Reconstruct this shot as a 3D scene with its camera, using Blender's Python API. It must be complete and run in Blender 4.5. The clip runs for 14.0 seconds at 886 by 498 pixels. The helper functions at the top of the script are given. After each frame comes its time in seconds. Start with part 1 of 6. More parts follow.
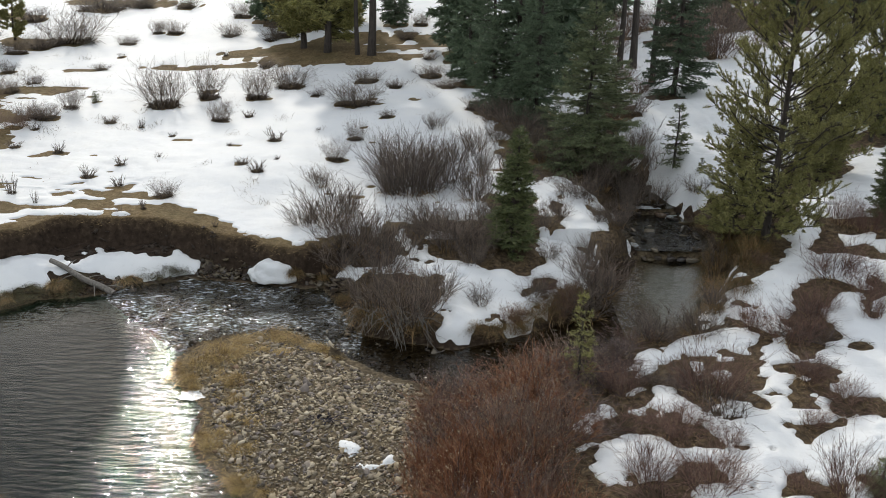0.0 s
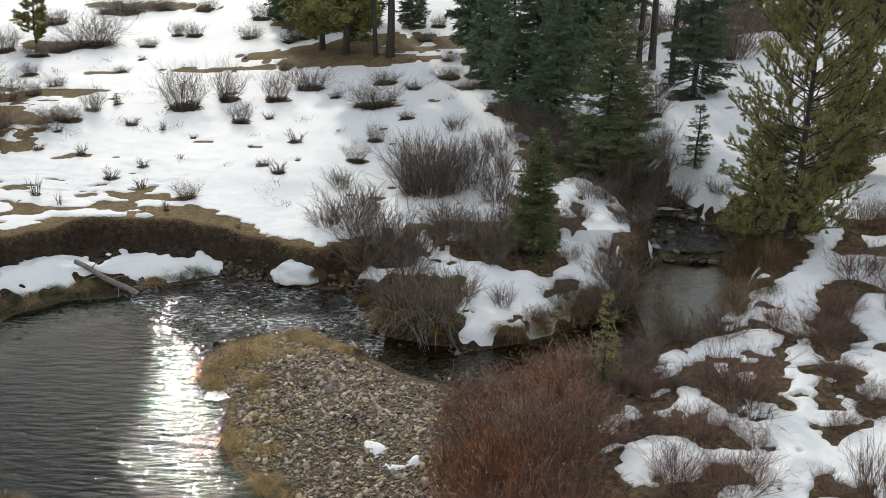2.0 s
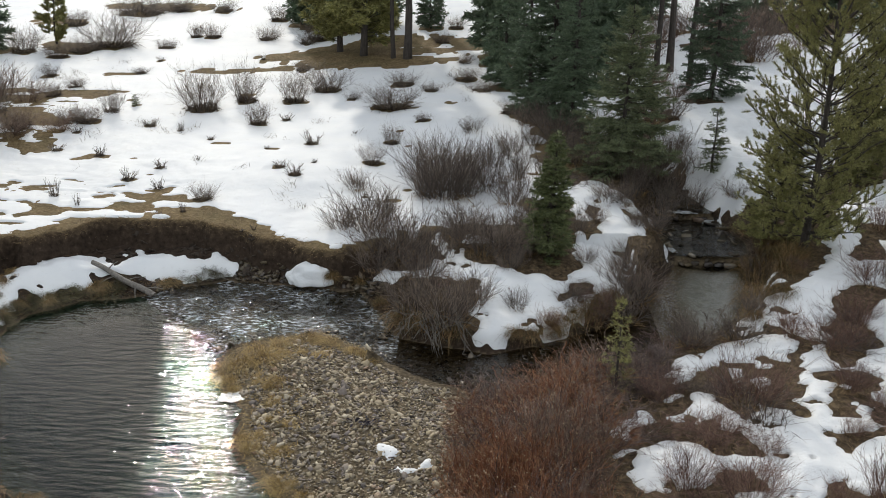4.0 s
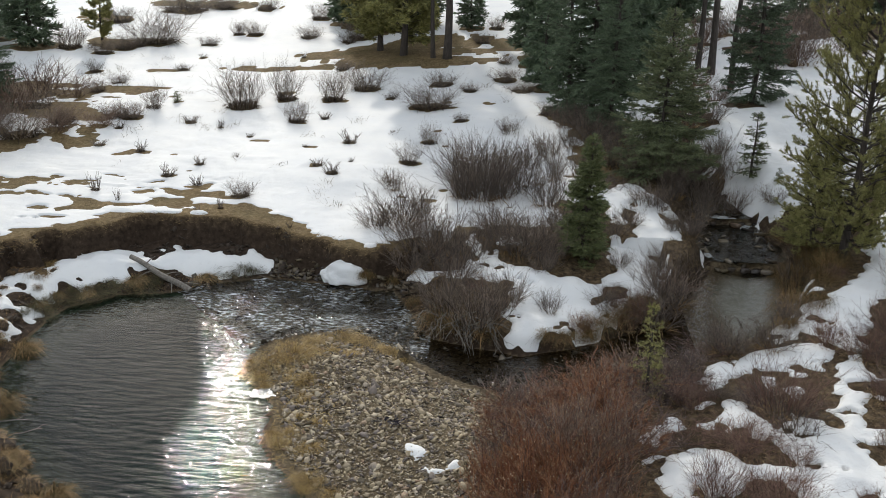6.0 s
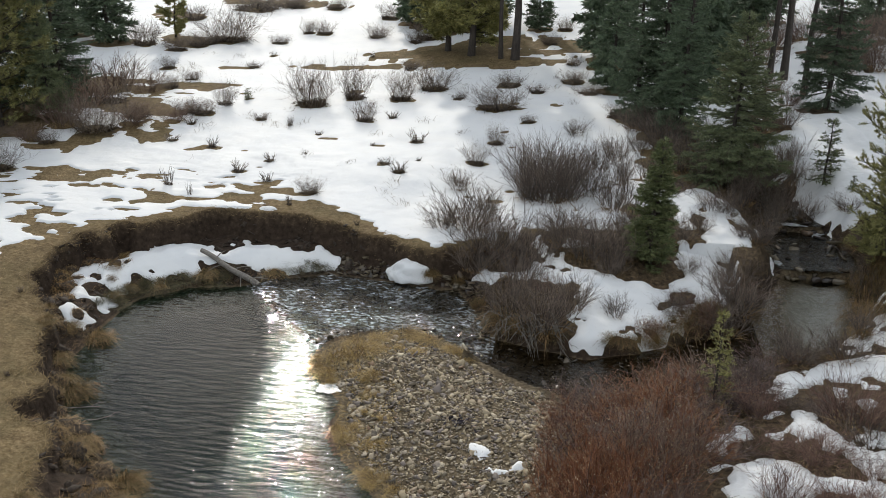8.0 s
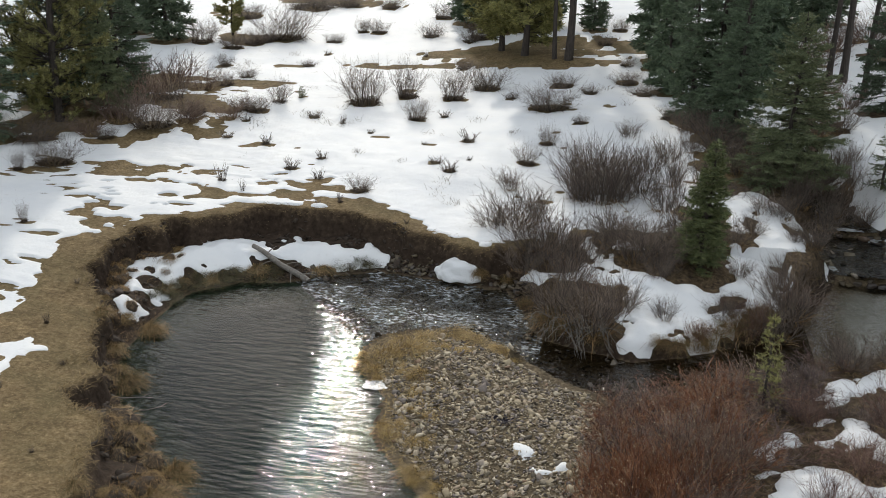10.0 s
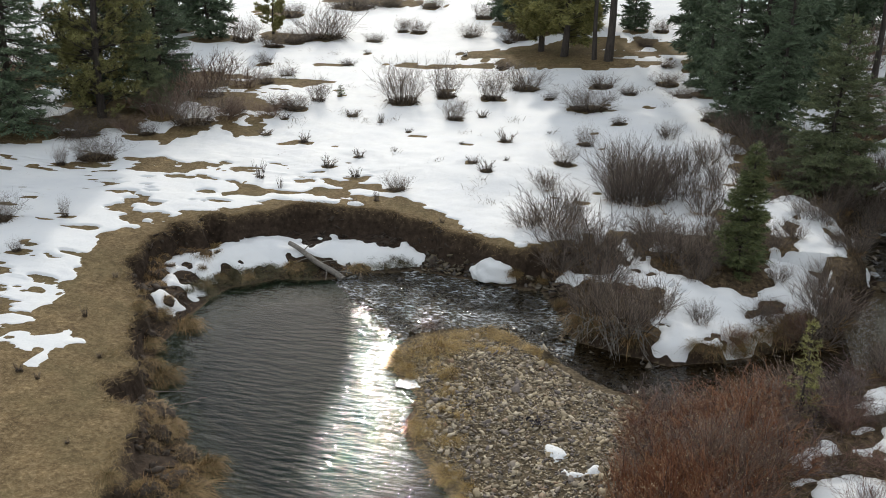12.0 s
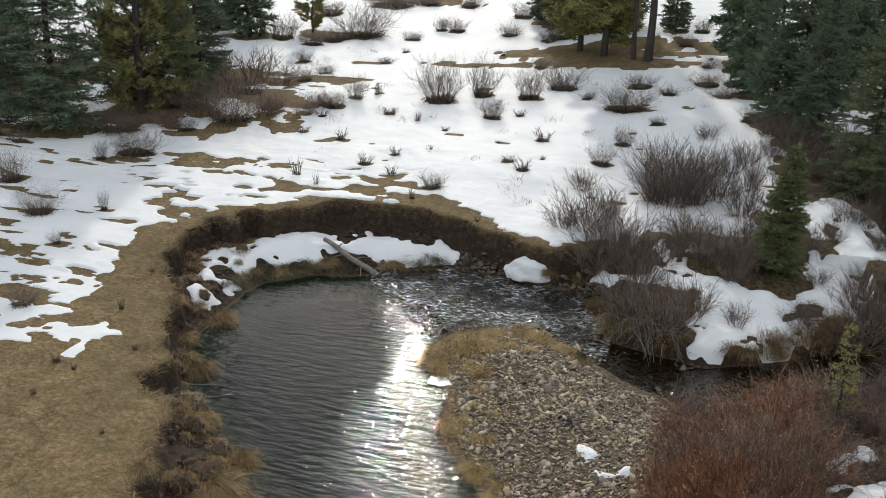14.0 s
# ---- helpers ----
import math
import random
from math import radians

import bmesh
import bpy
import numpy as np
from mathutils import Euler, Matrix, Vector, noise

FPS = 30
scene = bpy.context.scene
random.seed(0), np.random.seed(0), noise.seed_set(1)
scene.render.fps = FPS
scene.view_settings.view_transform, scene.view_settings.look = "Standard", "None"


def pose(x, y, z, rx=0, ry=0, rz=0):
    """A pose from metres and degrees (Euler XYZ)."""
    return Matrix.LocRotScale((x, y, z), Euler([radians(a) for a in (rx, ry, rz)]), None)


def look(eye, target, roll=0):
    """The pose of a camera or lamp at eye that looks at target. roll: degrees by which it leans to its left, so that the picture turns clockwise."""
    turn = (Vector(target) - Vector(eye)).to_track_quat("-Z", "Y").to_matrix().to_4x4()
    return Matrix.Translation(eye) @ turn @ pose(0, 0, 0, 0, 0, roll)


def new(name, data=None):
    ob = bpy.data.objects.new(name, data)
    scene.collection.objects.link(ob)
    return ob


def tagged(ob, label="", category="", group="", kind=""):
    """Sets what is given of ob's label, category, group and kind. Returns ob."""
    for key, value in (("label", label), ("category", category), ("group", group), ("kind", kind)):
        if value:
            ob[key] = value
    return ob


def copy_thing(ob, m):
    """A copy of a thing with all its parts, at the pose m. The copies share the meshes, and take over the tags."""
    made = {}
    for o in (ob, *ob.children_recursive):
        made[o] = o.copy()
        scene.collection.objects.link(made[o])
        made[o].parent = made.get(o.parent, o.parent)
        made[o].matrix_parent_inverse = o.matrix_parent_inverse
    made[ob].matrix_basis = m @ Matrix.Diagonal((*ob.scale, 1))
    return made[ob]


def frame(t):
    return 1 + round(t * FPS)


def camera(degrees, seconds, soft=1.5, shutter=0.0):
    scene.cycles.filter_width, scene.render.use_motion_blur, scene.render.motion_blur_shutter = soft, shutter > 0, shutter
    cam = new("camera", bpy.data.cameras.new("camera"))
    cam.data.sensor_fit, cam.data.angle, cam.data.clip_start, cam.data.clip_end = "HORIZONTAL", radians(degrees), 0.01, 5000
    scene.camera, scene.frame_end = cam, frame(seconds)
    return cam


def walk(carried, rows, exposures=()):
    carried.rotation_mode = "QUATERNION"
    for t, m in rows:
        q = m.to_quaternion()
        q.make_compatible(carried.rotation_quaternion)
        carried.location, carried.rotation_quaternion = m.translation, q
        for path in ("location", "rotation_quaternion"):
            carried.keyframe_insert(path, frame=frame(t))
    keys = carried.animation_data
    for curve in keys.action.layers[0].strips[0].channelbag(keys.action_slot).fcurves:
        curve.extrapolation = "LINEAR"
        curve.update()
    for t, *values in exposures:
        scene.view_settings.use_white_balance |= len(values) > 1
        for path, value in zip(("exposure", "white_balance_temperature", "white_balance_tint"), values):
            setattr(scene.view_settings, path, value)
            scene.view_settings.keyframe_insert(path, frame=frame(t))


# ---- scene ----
cam = camera(47.6, 14.0, soft=0.75)
PATH = [
    (0, (0.05, 0.097, 7.918), (0.05, 1.971, 7.222), 0.9),
    (0.5, (-0.01, 0.123, 7.925), (-0.015, 1.999, 7.229), 0.8),
    (1, (-0.055, 0.13, 7.924), (-0.069, 2.006, 7.23), 0.7),
    (1.5, (-0.079, 0.104, 7.927), (-0.1, 1.979, 7.233), 0.7),
    (2, (-0.109, 0.058, 7.926), (-0.137, 1.933, 7.232), 0.6),
    (2.5, (-0.141, 0.029, 7.944), (-0.179, 1.905, 7.25), 0.6),
    (3, (-0.115, 0.061, 7.964), (-0.163, 1.937, 7.27), 0.5),
    (5.5, (0.049, 0.056, 8.001), (-0.063, 1.927, 7.306), 0.8),
    (6, (0.061, 0.052, 8.021), (-0.08, 1.921, 7.325), 0.8),
    (6.5, (0.058, 0.045, 8.034), (-0.11, 1.912, 7.338), 0.9),
    (7, (0.021, 0.035, 8.041), (-0.177, 1.9, 7.345), 1.0),
    (7.5, (-0.034, 0.02, 8.047), (-0.264, 1.88, 7.349), 1.0),
    (8, (-0.065, 0.001, 8.032), (-0.324, 1.857, 7.335), 0.9),
    (10.5, (0.016, -0.028, 8.033), (-0.367, 1.807, 7.334), 0.8),
    (11, (0.032, -0.025, 8.027), (-0.372, 1.805, 7.329), 0.8),
    (11.5, (0.044, -0.012, 8.034), (-0.375, 1.814, 7.335), 0.8),
    (12, (0.037, 0.008, 8.005), (-0.396, 1.831, 7.306), 0.8),
    (12.5, (0.046, 0.014, 7.997), (-0.412, 1.831, 7.298), 0.8),
    (13, (0.09, 0.032, 7.993), (-0.393, 1.843, 7.293), 0.8),
    (13.5, (0.087, 0.037, 7.962), (-0.408, 1.844, 7.263), 0.8),
    (14, (0.085, 0.033, 7.958), (-0.419, 1.837, 7.258), 0.8),
]
walk(cam, [(t, look(eye, target, roll)) for t, eye, target, roll in PATH])

# ---------------------------------------------------------------- light
SUN_AZIMUTH, SUN_HEIGHT = -16.3, 25.0      # degrees: from +y to the right, and above the horizon
world = bpy.data.worlds.new("sky")
scene.world = world
world.use_nodes = True
sky = world.node_tree.nodes.new("ShaderNodeTexSky")
sky.sky_type, sky.sun_disc = "NISHITA", False
sky.sun_elevation, sky.sun_rotation = radians(SUN_HEIGHT), radians(SUN_AZIMUTH)
sky.air_density, sky.dust_density, sky.ozone_density = 1.0, 1.0, 1.0
backing = world.node_tree.nodes["Background"]
backing.inputs["Strength"].default_value = 0.15
veil = world.node_tree.nodes.new("ShaderNodeMix")      # thin high cloud over the clear sky
veil.data_type, veil.blend_type = "RGBA", "MIX"
veil.inputs[0].default_value = 0.66
veil.inputs[7].default_value = (6.2, 6.42, 6.5, 1)
world.node_tree.links.new(sky.outputs[0], veil.inputs[6])
world.node_tree.links.new(veil.outputs[2], backing.inputs["Color"])
sun = new("sun", bpy.data.lights.new("sun", "SUN"))
sun.data.energy, sun.data.angle, sun.data.color = 2.0, radians(1.5), (1.0, 0.945, 0.845)
toward = Vector((math.sin(radians(SUN_AZIMUTH)) * math.cos(radians(SUN_HEIGHT)), math.cos(radians(SUN_AZIMUTH)) * math.cos(radians(SUN_HEIGHT)), math.sin(radians(SUN_HEIGHT))))
sun.matrix_world = look(toward * 60, (0, 0, 0))
scene.view_settings.exposure = 0.0


# ---------------------------------------------------------------- materials
class Nodes:
    """Short ways to write a node material."""

    def __init__(self, name):
        self.mat = bpy.data.materials.new(name)
        self.mat.use_nodes = True
        self.tree = self.mat.node_tree
        self.bsdf = self.tree.nodes["Principled BSDF"]
        self.out = self.tree.nodes["Material Output"]

    def add(self, kind, **inputs):
        node = self.tree.nodes.new(kind)
        for key, value in inputs.items():
            self.put(node, key.replace("_", " "), value)
        return node

    def put(self, node, key, value):
        if isinstance(value, bpy.types.NodeSocket):
            self.tree.links.new(value, node.inputs[key])
        else:
            node.inputs[key].default_value = value

    def place(self):
        return self.add("ShaderNodeTexCoord").outputs["Object"]

    def world_place(self):
        return self.add("ShaderNodeNewGeometry").outputs["Position"]

    def noise(self, scale, detail=4, roughness=0.55, where=None, out="Fac"):
        node = self.add("ShaderNodeTexNoise", Scale=scale, Detail=detail, Roughness=roughness)
        self.tree.links.new(where or self.world_place(), node.inputs["Vector"])
        return node.outputs[out]

    def ramp(self, value, *stops):
        node = self.add("ShaderNodeValToRGB", Fac=value)
        e = node.color_ramp.elements
        while len(e) < len(stops):
            e.new(0.5)
        for el, (pos, col) in zip(e, stops):
            el.position, el.color = pos, (*col, 1) if len(col) == 3 else col
        return node.outputs["Color"]

    def mix(self, fac, a, b, blend="MIX"):
        node = self.tree.nodes.new("ShaderNodeMix")
        node.data_type, node.blend_type = "RGBA", blend
        self.put(node, 0, fac)
        for n, v in ((6, a), (7, b)):
            if isinstance(v, tuple):
                v = (*v, 1) if len(v) == 3 else v
            self.put(node, n, v)
        return node.outputs[2]

    def math(self, op, a, b=0.0, c=0.0):
        node = self.tree.nodes.new("ShaderNodeMath")
        node.operation = op
        for n, v in enumerate((a, b, c)):
            self.put(node, n, v)
        return node.outputs[0]

    def bump(self, height, strength=0.5, distance=0.02, before=None):
        node = self.add("ShaderNodeBump", Height=height, Strength=strength, Distance=distance)
        if before:
            self.tree.links.new(before, node.inputs["Normal"])
        return node.outputs["Normal"]

    def done(self, color=None, rough=0.8, normal=None, **more):
        if color is not None:
            if isinstance(color, tuple):
                color = (*color, 1)
            self.put(self.bsdf, "Base Color", color)
        self.put(self.bsdf, "Roughness", rough)
        if normal:
            self.put(self.bsdf, "Normal", normal)
        for key, value in more.items():
            self.put(self.bsdf, key.replace("_", " "), value)
        return self.mat


def snow_material():
    n = Nodes("snow")
    big, small, mid = n.noise(1.1, 4), n.noise(26, 5, 0.6), n.noise(6.5, 5, 0.65)
    tint = n.ramp(n.noise(0.8, 5, 0.6), (0.35, (0.80, 0.81, 0.82)), (0.65, (0.87, 0.87, 0.86)))
    dirt = n.ramp(n.noise(5.5, 6, 0.7), (0.60, (0, 0, 0)), (0.78, (1, 1, 1)))
    color = n.mix(n.math("MULTIPLY", dirt, 0.4), tint, (0.55, 0.50, 0.43))
    dents = n.bump(big, 0.35, 0.06)
    return n.done(color, 0.55, n.bump(small, 0.35, 0.012, n.bump(mid, 0.45, 0.03, dents)), Specular_IOR_Level=0.04)


def ground_material():
    n = Nodes("ground_cover")
    cover = n.add("ShaderNodeAttribute")
    cover.attribute_name = "cover"
    parts = n.add("ShaderNodeSeparateColor", Color=cover.outputs["Color"])
    stony, soil, turf = parts.outputs[0], parts.outputs[1], parts.outputs[2]
    fine, mid, wide = n.noise(60, 5, 0.7), n.noise(9, 5, 0.6), n.noise(0.9, 4)
    litter = n.ramp(mid, (0.32, (0.035, 0.025, 0.017)), (0.50, (0.100, 0.070, 0.044)), (0.68, (0.23, 0.165, 0.095)))
    straw = n.ramp(n.noise(13, 8, 0.85), (0.30, (0.062, 0.040, 0.021)), (0.5, (0.215, 0.154, 0.080)), (0.68, (0.44, 0.34, 0.20)))
    straw = n.mix(0.75, straw, n.ramp(n.noise(2.8, 6, 0.7), (0.30, (0.42, 0.40, 0.36)), (0.55, (0.9, 0.88, 0.85)), (0.75, (1.35, 1.3, 1.2))), "MULTIPLY")
    moss = n.mix(n.ramp(wide, (0.45, (0, 0, 0)), (0.7, (0.55, 0.55, 0.55))), straw, (0.125, 0.104, 0.050))
    earth = n.ramp(mid, (0.3, (0.024, 0.017, 0.012)), (0.6, (0.058, 0.040, 0.028)), (0.8, (0.11, 0.078, 0.054)))
    bed = n.ramp(n.noise(14, 4, 0.6), (0.3, (0.05, 0.038, 0.025)), (0.55, (0.15, 0.115, 0.072)), (0.75, (0.27, 0.215, 0.14)))
    color = n.mix(turf, litter, moss)
    color = n.mix(soil, color, earth)
    color = n.mix(stony, color, bed)
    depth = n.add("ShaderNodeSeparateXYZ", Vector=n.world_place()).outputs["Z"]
    # bed colour goes darker and greener with depth
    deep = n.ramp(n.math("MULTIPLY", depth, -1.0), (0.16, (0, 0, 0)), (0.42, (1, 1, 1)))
    deep_bed = n.ramp(mid, (0.3, (0.014, 0.022, 0.018)), (0.7, (0.034, 0.046, 0.036)))
    color = n.mix(deep, color, deep_bed)
    # pale colour on the pool bed, standing in for bright sky mirrored there
    pale_bed = n.ramp(mid, (0.3, (0.25, 0.24, 0.215)), (0.7, (0.40, 0.385, 0.345)))
    color = n.mix(cover.outputs["Alpha"], color, pale_bed)
    normal = n.bump(fine, 0.6, 0.015, n.bump(mid, 0.7, 0.05))
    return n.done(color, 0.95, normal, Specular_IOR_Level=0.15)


def water_material(name, wave, ripple, tint, foam=0.0, breeze=0.0):
    """A clear surface: what it does not mirror passes through, tinted."""
    n = Nodes(name)
    where = n.world_place()
    turn = n.add("ShaderNodeMapping", Vector=where)
    turn.inputs["Rotation"].default_value = (0, 0, radians(22))
    turn.inputs["Scale"].default_value = (0.7, 2.2, 1)
    long = n.noise(3.8, 1, 0.5, turn.outputs[0])
    short = n.noise(11.0, 1 if breeze else 3, 0.5, turn.outputs[0])
    if breeze:
        # ripples grow away from the lip of the riffle, where the wind reaches the pond
        y = n.add("ShaderNodeSeparateXYZ", Vector=where).outputs["Y"]
        gust = n.math("ADD", n.math("MULTIPLY", n.noise(0.7, 2), 2.0), y)
        calm = n.add("ShaderNodeMapRange", Value=gust)
        for key, value in (("From Min", 18.9), ("From Max", 12.6), ("To Min", wave), ("To Max", wave + breeze)):
            calm.inputs[key].default_value = value
        # the inflow over the lip stirs a narrow strip of the pond
        split = n.add("ShaderNodeSeparateXYZ", Vector=where)
        lip = n.math("ADD", n.math("MULTIPLY_ADD", split.outputs[0], 0.75, 5.06), n.math("MULTIPLY_ADD", split.outputs[1], 0.66, -12.08))
        stir = n.add("ShaderNodeMapRange", Value=n.math("ADD", lip, n.math("MULTIPLY", n.noise(1.6, 2), 0.6)))
        for key, value in (("From Min", -1.1), ("From Max", 0.25), ("To Min", 0.0), ("To Max", 0.30)):
            stir.inputs[key].default_value = value
        wave = n.math("ADD", calm.outputs[0], stir.outputs[0])
        ripple = n.math("MULTIPLY", wave, ripple)
    normal = n.bump(short, ripple, 0.03, n.bump(long, wave, 0.042))
    fres = n.add("ShaderNodeFresnel", IOR=1.33, Normal=normal)
    clear = n.add("ShaderNodeBsdfTransparent", Color=(*tint, 1))
    gloss = n.add("ShaderNodeBsdfGlossy", Roughness=0.022, Normal=normal)
    both = n.add("ShaderNodeMixShader", Fac=fres.outputs[0])
    n.tree.links.new(clear.outputs[0], both.inputs[1])
    n.tree.links.new(gloss.outputs[0], both.inputs[2])
    last = both.outputs[0]
    if foam:
        flow = n.add("ShaderNodeMapping", Vector=where)
        flow.inputs["Rotation"].default_value = (0, 0, radians(-25))
        flow.inputs["Scale"].default_value = (0.8, 1.4, 1)
        streak = n.ramp(n.noise(9.0, 6, 0.75, flow.outputs[0]), (0.48, (0, 0, 0)), (0.64, (1, 1, 1)))
        white = n.add("ShaderNodeBsdfDiffuse", Color=(0.75, 0.77, 0.76, 1), Normal=normal)
        frothy = n.add("ShaderNodeMixShader", Fac=n.math("MULTIPLY", n.math("MULTIPLY", streak, foam), n.ramp(n.noise(1.3, 4, 0.65), (0.42, (0.03, 0.03, 0.03)), (0.62, (1, 1, 1)))))
        n.tree.links.new(last, frothy.inputs[1])
        n.tree.links.new(white.outputs[0], frothy.inputs[2])
        last = frothy.outputs[0]
    n.tree.links.new(last, n.out.inputs["Surface"])
    n.tree.nodes.remove(n.bsdf)
    return n.mat


def plant_material(name, dark, mid, pale, rough=0.75, scale=3.0, sheen=0.0):
    """Colour varies from piece to piece and plant to plant."""
    n = Nodes(name)
    one = n.add("ShaderNodeNewGeometry").outputs["Random Per Island"]
    plant = n.add("ShaderNodeObjectInfo").outputs["Random"]
    v = n.math("ADD", n.math("MULTIPLY", one, 0.6), n.math("MULTIPLY", n.noise(scale, 3), 0.4))
    color = n.ramp(v, (0.15, dark), (0.5, mid), (0.85, pale))
    shade = n.math("ADD", n.math("MULTIPLY", plant, 0.35), 0.82)
    hsv = n.add("ShaderNodeHueSaturation", Color=color, Value=shade)
    return n.done(hsv.outputs[0], rough, Specular_IOR_Level=0.3)


def bark_material(name, dark, pale):
    n = Nodes(name)
    turn = n.add("ShaderNodeMapping", Vector=n.place())
    turn.inputs["Scale"].default_value = (1, 1, 0.18)
    f = n.noise(26, 6, 0.7, turn.outputs[0])
    color = n.ramp(f, (0.3, dark), (0.7, pale))
    return n.done(color, 0.9, n.bump(f, 0.8, 0.03))


def stone_material(name="river_stone", wet=False):
    n = Nodes(name)
    one = n.add("ShaderNodeNewGeometry").outputs["Random Per Island"]
    whole = n.add("ShaderNodeObjectInfo").outputs["Random"]
    v = n.math("FRACT", n.math("ADD", one, whole))
    color = n.ramp(v, (0.0, (0.065, 0.054, 0.044)), (0.20, (0.29, 0.235, 0.155)), (0.40, (0.46, 0.375, 0.24)), (0.58, (0.12, 0.10, 0.088)), (0.72, (0.23, 0.19, 0.17)), (0.9, (0.62, 0.53, 0.385)), (1.0, (0.28, 0.18, 0.115)))
    f = n.noise(30, 5, 0.65)
    color = n.mix(0.35, color, n.ramp(f, (0.3, (0.35, 0.33, 0.3)), (0.7, (1, 1, 1))), "MULTIPLY")
    if wet:
        color = n.mix(0.7, color, (0.10, 0.088, 0.075), "MULTIPLY")
    return n.done(color, 0.25 if wet else 0.8, n.bump(f, 0.4, 0.01))


SNOW, GROUND = snow_material(), ground_material()
POND = water_material("pond_water", 0.12, 0.34, (0.38, 0.57, 0.54), breeze=0.66)
RIFFLE = water_material("riffle_water", 1.0, 1.0, (0.42, 0.43, 0.38), 0.9)
CHANNEL = water_material("channel_water", 0.35, 0.30, (0.40, 0.37, 0.30))
POOL = water_material("pool_water", 0.08, 0.2, (0.93, 0.93, 0.90))
BROOK = water_material("brook_water", 0.7, 0.6, (0.35, 0.34, 0.29), 0.12)
NEEDLE_MID = plant_material("young_spruce_needles", (0.062, 0.076, 0.032), (0.140, 0.162, 0.066), (0.23, 0.255, 0.105), 0.6)
BROWN_GRASS = plant_material("brown_grass", (0.09, 0.052, 0.022), (0.23, 0.135, 0.055), (0.38, 0.25, 0.11))
TWIG_GREY = plant_material("grey_brown_twigs", (0.070, 0.054, 0.044), (0.170, 0.130, 0.105), (0.33, 0.265, 0.215))
TWIG_RED = plant_material("red_brown_twigs", (0.060, 0.035, 0.029), (0.175, 0.098, 0.075), (0.33, 0.215, 0.165))
TWIG_PURPLE = plant_material("purple_grey_twigs", (0.055, 0.040, 0.036), (0.140, 0.100, 0.090), (0.29, 0.225, 0.20))
TWIG_RUST = plant_material("rust_orange_twigs", (0.075, 0.030, 0.017), (0.235, 0.090, 0.042), (0.42, 0.22, 0.11))
TWIG_BROWN = plant_material("brown_red_twigs", (0.075, 0.048, 0.038), (0.19, 0.125, 0.095), (0.36, 0.27, 0.21))
STEM = plant_material("willow_stems", (0.045, 0.036, 0.030), (0.11, 0.088, 0.072), (0.20, 0.17, 0.14))
STEM_LITTER = plant_material("stem_litter", (0.035, 0.024, 0.016), (0.085, 0.058, 0.036), (0.17, 0.12, 0.07))
DRY_LEAF = plant_material("dry_leaves", (0.22, 0.14, 0.07), (0.42, 0.33, 0.20), (0.60, 0.52, 0.38))
STRAW = plant_material("dry_grass", (0.13, 0.080, 0.036), (0.31, 0.205, 0.098), (0.50, 0.37, 0.20))
GOLD = plant_material("golden_grass", (0.17, 0.10, 0.030), (0.40, 0.265, 0.085), (0.58, 0.44, 0.19))
SEDGE = plant_material("tan_sedge", (0.085, 0.050, 0.020), (0.29, 0.175, 0.068), (0.54, 0.38, 0.18))
GREENISH = plant_material("green_sedge", (0.030, 0.033, 0.013), (0.080, 0.080, 0.030), (0.19, 0.16, 0.065))
NEEDLE_DARK = plant_material("spruce_needles", (0.058, 0.082, 0.050), (0.118, 0.160, 0.096), (0.20, 0.25, 0.15), 0.55)
NEEDLE_OLIVE = plant_material("pine_needles", (0.115, 0.110, 0.040), (0.265, 0.252, 0.090), (0.46, 0.425, 0.165), 0.55)
NEEDLE_FRONT = plant_material("grey_green_needles", (0.095, 0.118, 0.064), (0.205, 0.240, 0.122), (0.34, 0.37, 0.19), 0.5)
BARK = bark_material("conifer_bark", (0.028, 0.022, 0.018), (0.10, 0.082, 0.070))
DEAD_WOOD = bark_material("weathered_wood", (0.09, 0.078, 0.066), (0.34, 0.31, 0.27))
SOIL_CLOD = bark_material("soil_clod", (0.022, 0.016, 0.011), (0.085, 0.060, 0.042))
STONE, STONE_WET = stone_material(), stone_material("wet_stone", True)
# ---------------------------------------------------------------- plan of the land
# Outline of the water at its own level: the pond, the riffle, the channel, the far pool and the brook.
SHORE_LEFT = [(-2, -60), (-3.18, 3.97), (-4.56, 8.42), (-5.35, 10.39), (-6.03, 11.08), (-7.11, 12.24), (-7.89, 13.02), (-8.67, 14.67), (-8.71, 15.36),
              (-8.76, 16.84), (-8.57, 17.48), (-7.84, 18.14), (-6.72, 18.52), (-6.23, 18.88), (-5.25, 19.45), (-3.97, 19.2), (-3.18, 19.02), (-2.39, 18.99),
              (-1.94, 18.06), (-1.39, 16.78), (-0.6, 16.45), (0.25, 16.22), (1.2, 16.6), (2.4, 17.43), (3.31, 18.25), (3.81, 19.57), (4.37, 20.89),
              (4.22, 21.59), (4.22, 22.7), (4.4, 24.01), (4.55, 26.5), (4.8, 28.5)]
SHORE_RIGHT = [(4.95, 28.5), (4.98, 26.5), (5.2, 25.16), (5.75, 23.36), (6.14, 22.15), (6.04, 21.15), (5.79, 19.63), (5.43, 18.31), (4.72, 16.99), (3.51, 16.15),
               (2, 15.22), (0.9, 14.59), (0, 14.72), (-0.2, 14.92), (-1.07, 15.49), (-1.59, 15.98), (-2.44, 16.7), (-3.33, 16.93), (-4.26, 16.36),
               (-4.6, 15.76), (-4.26, 14.67), (-3.72, 14.04), (-3.57, 12.95), (-3.28, 12.36), (-2.78, 11.73), (-2.49, 11.33), (-1.59, 8.96), (-0.5, 3.99), (1, -60)]
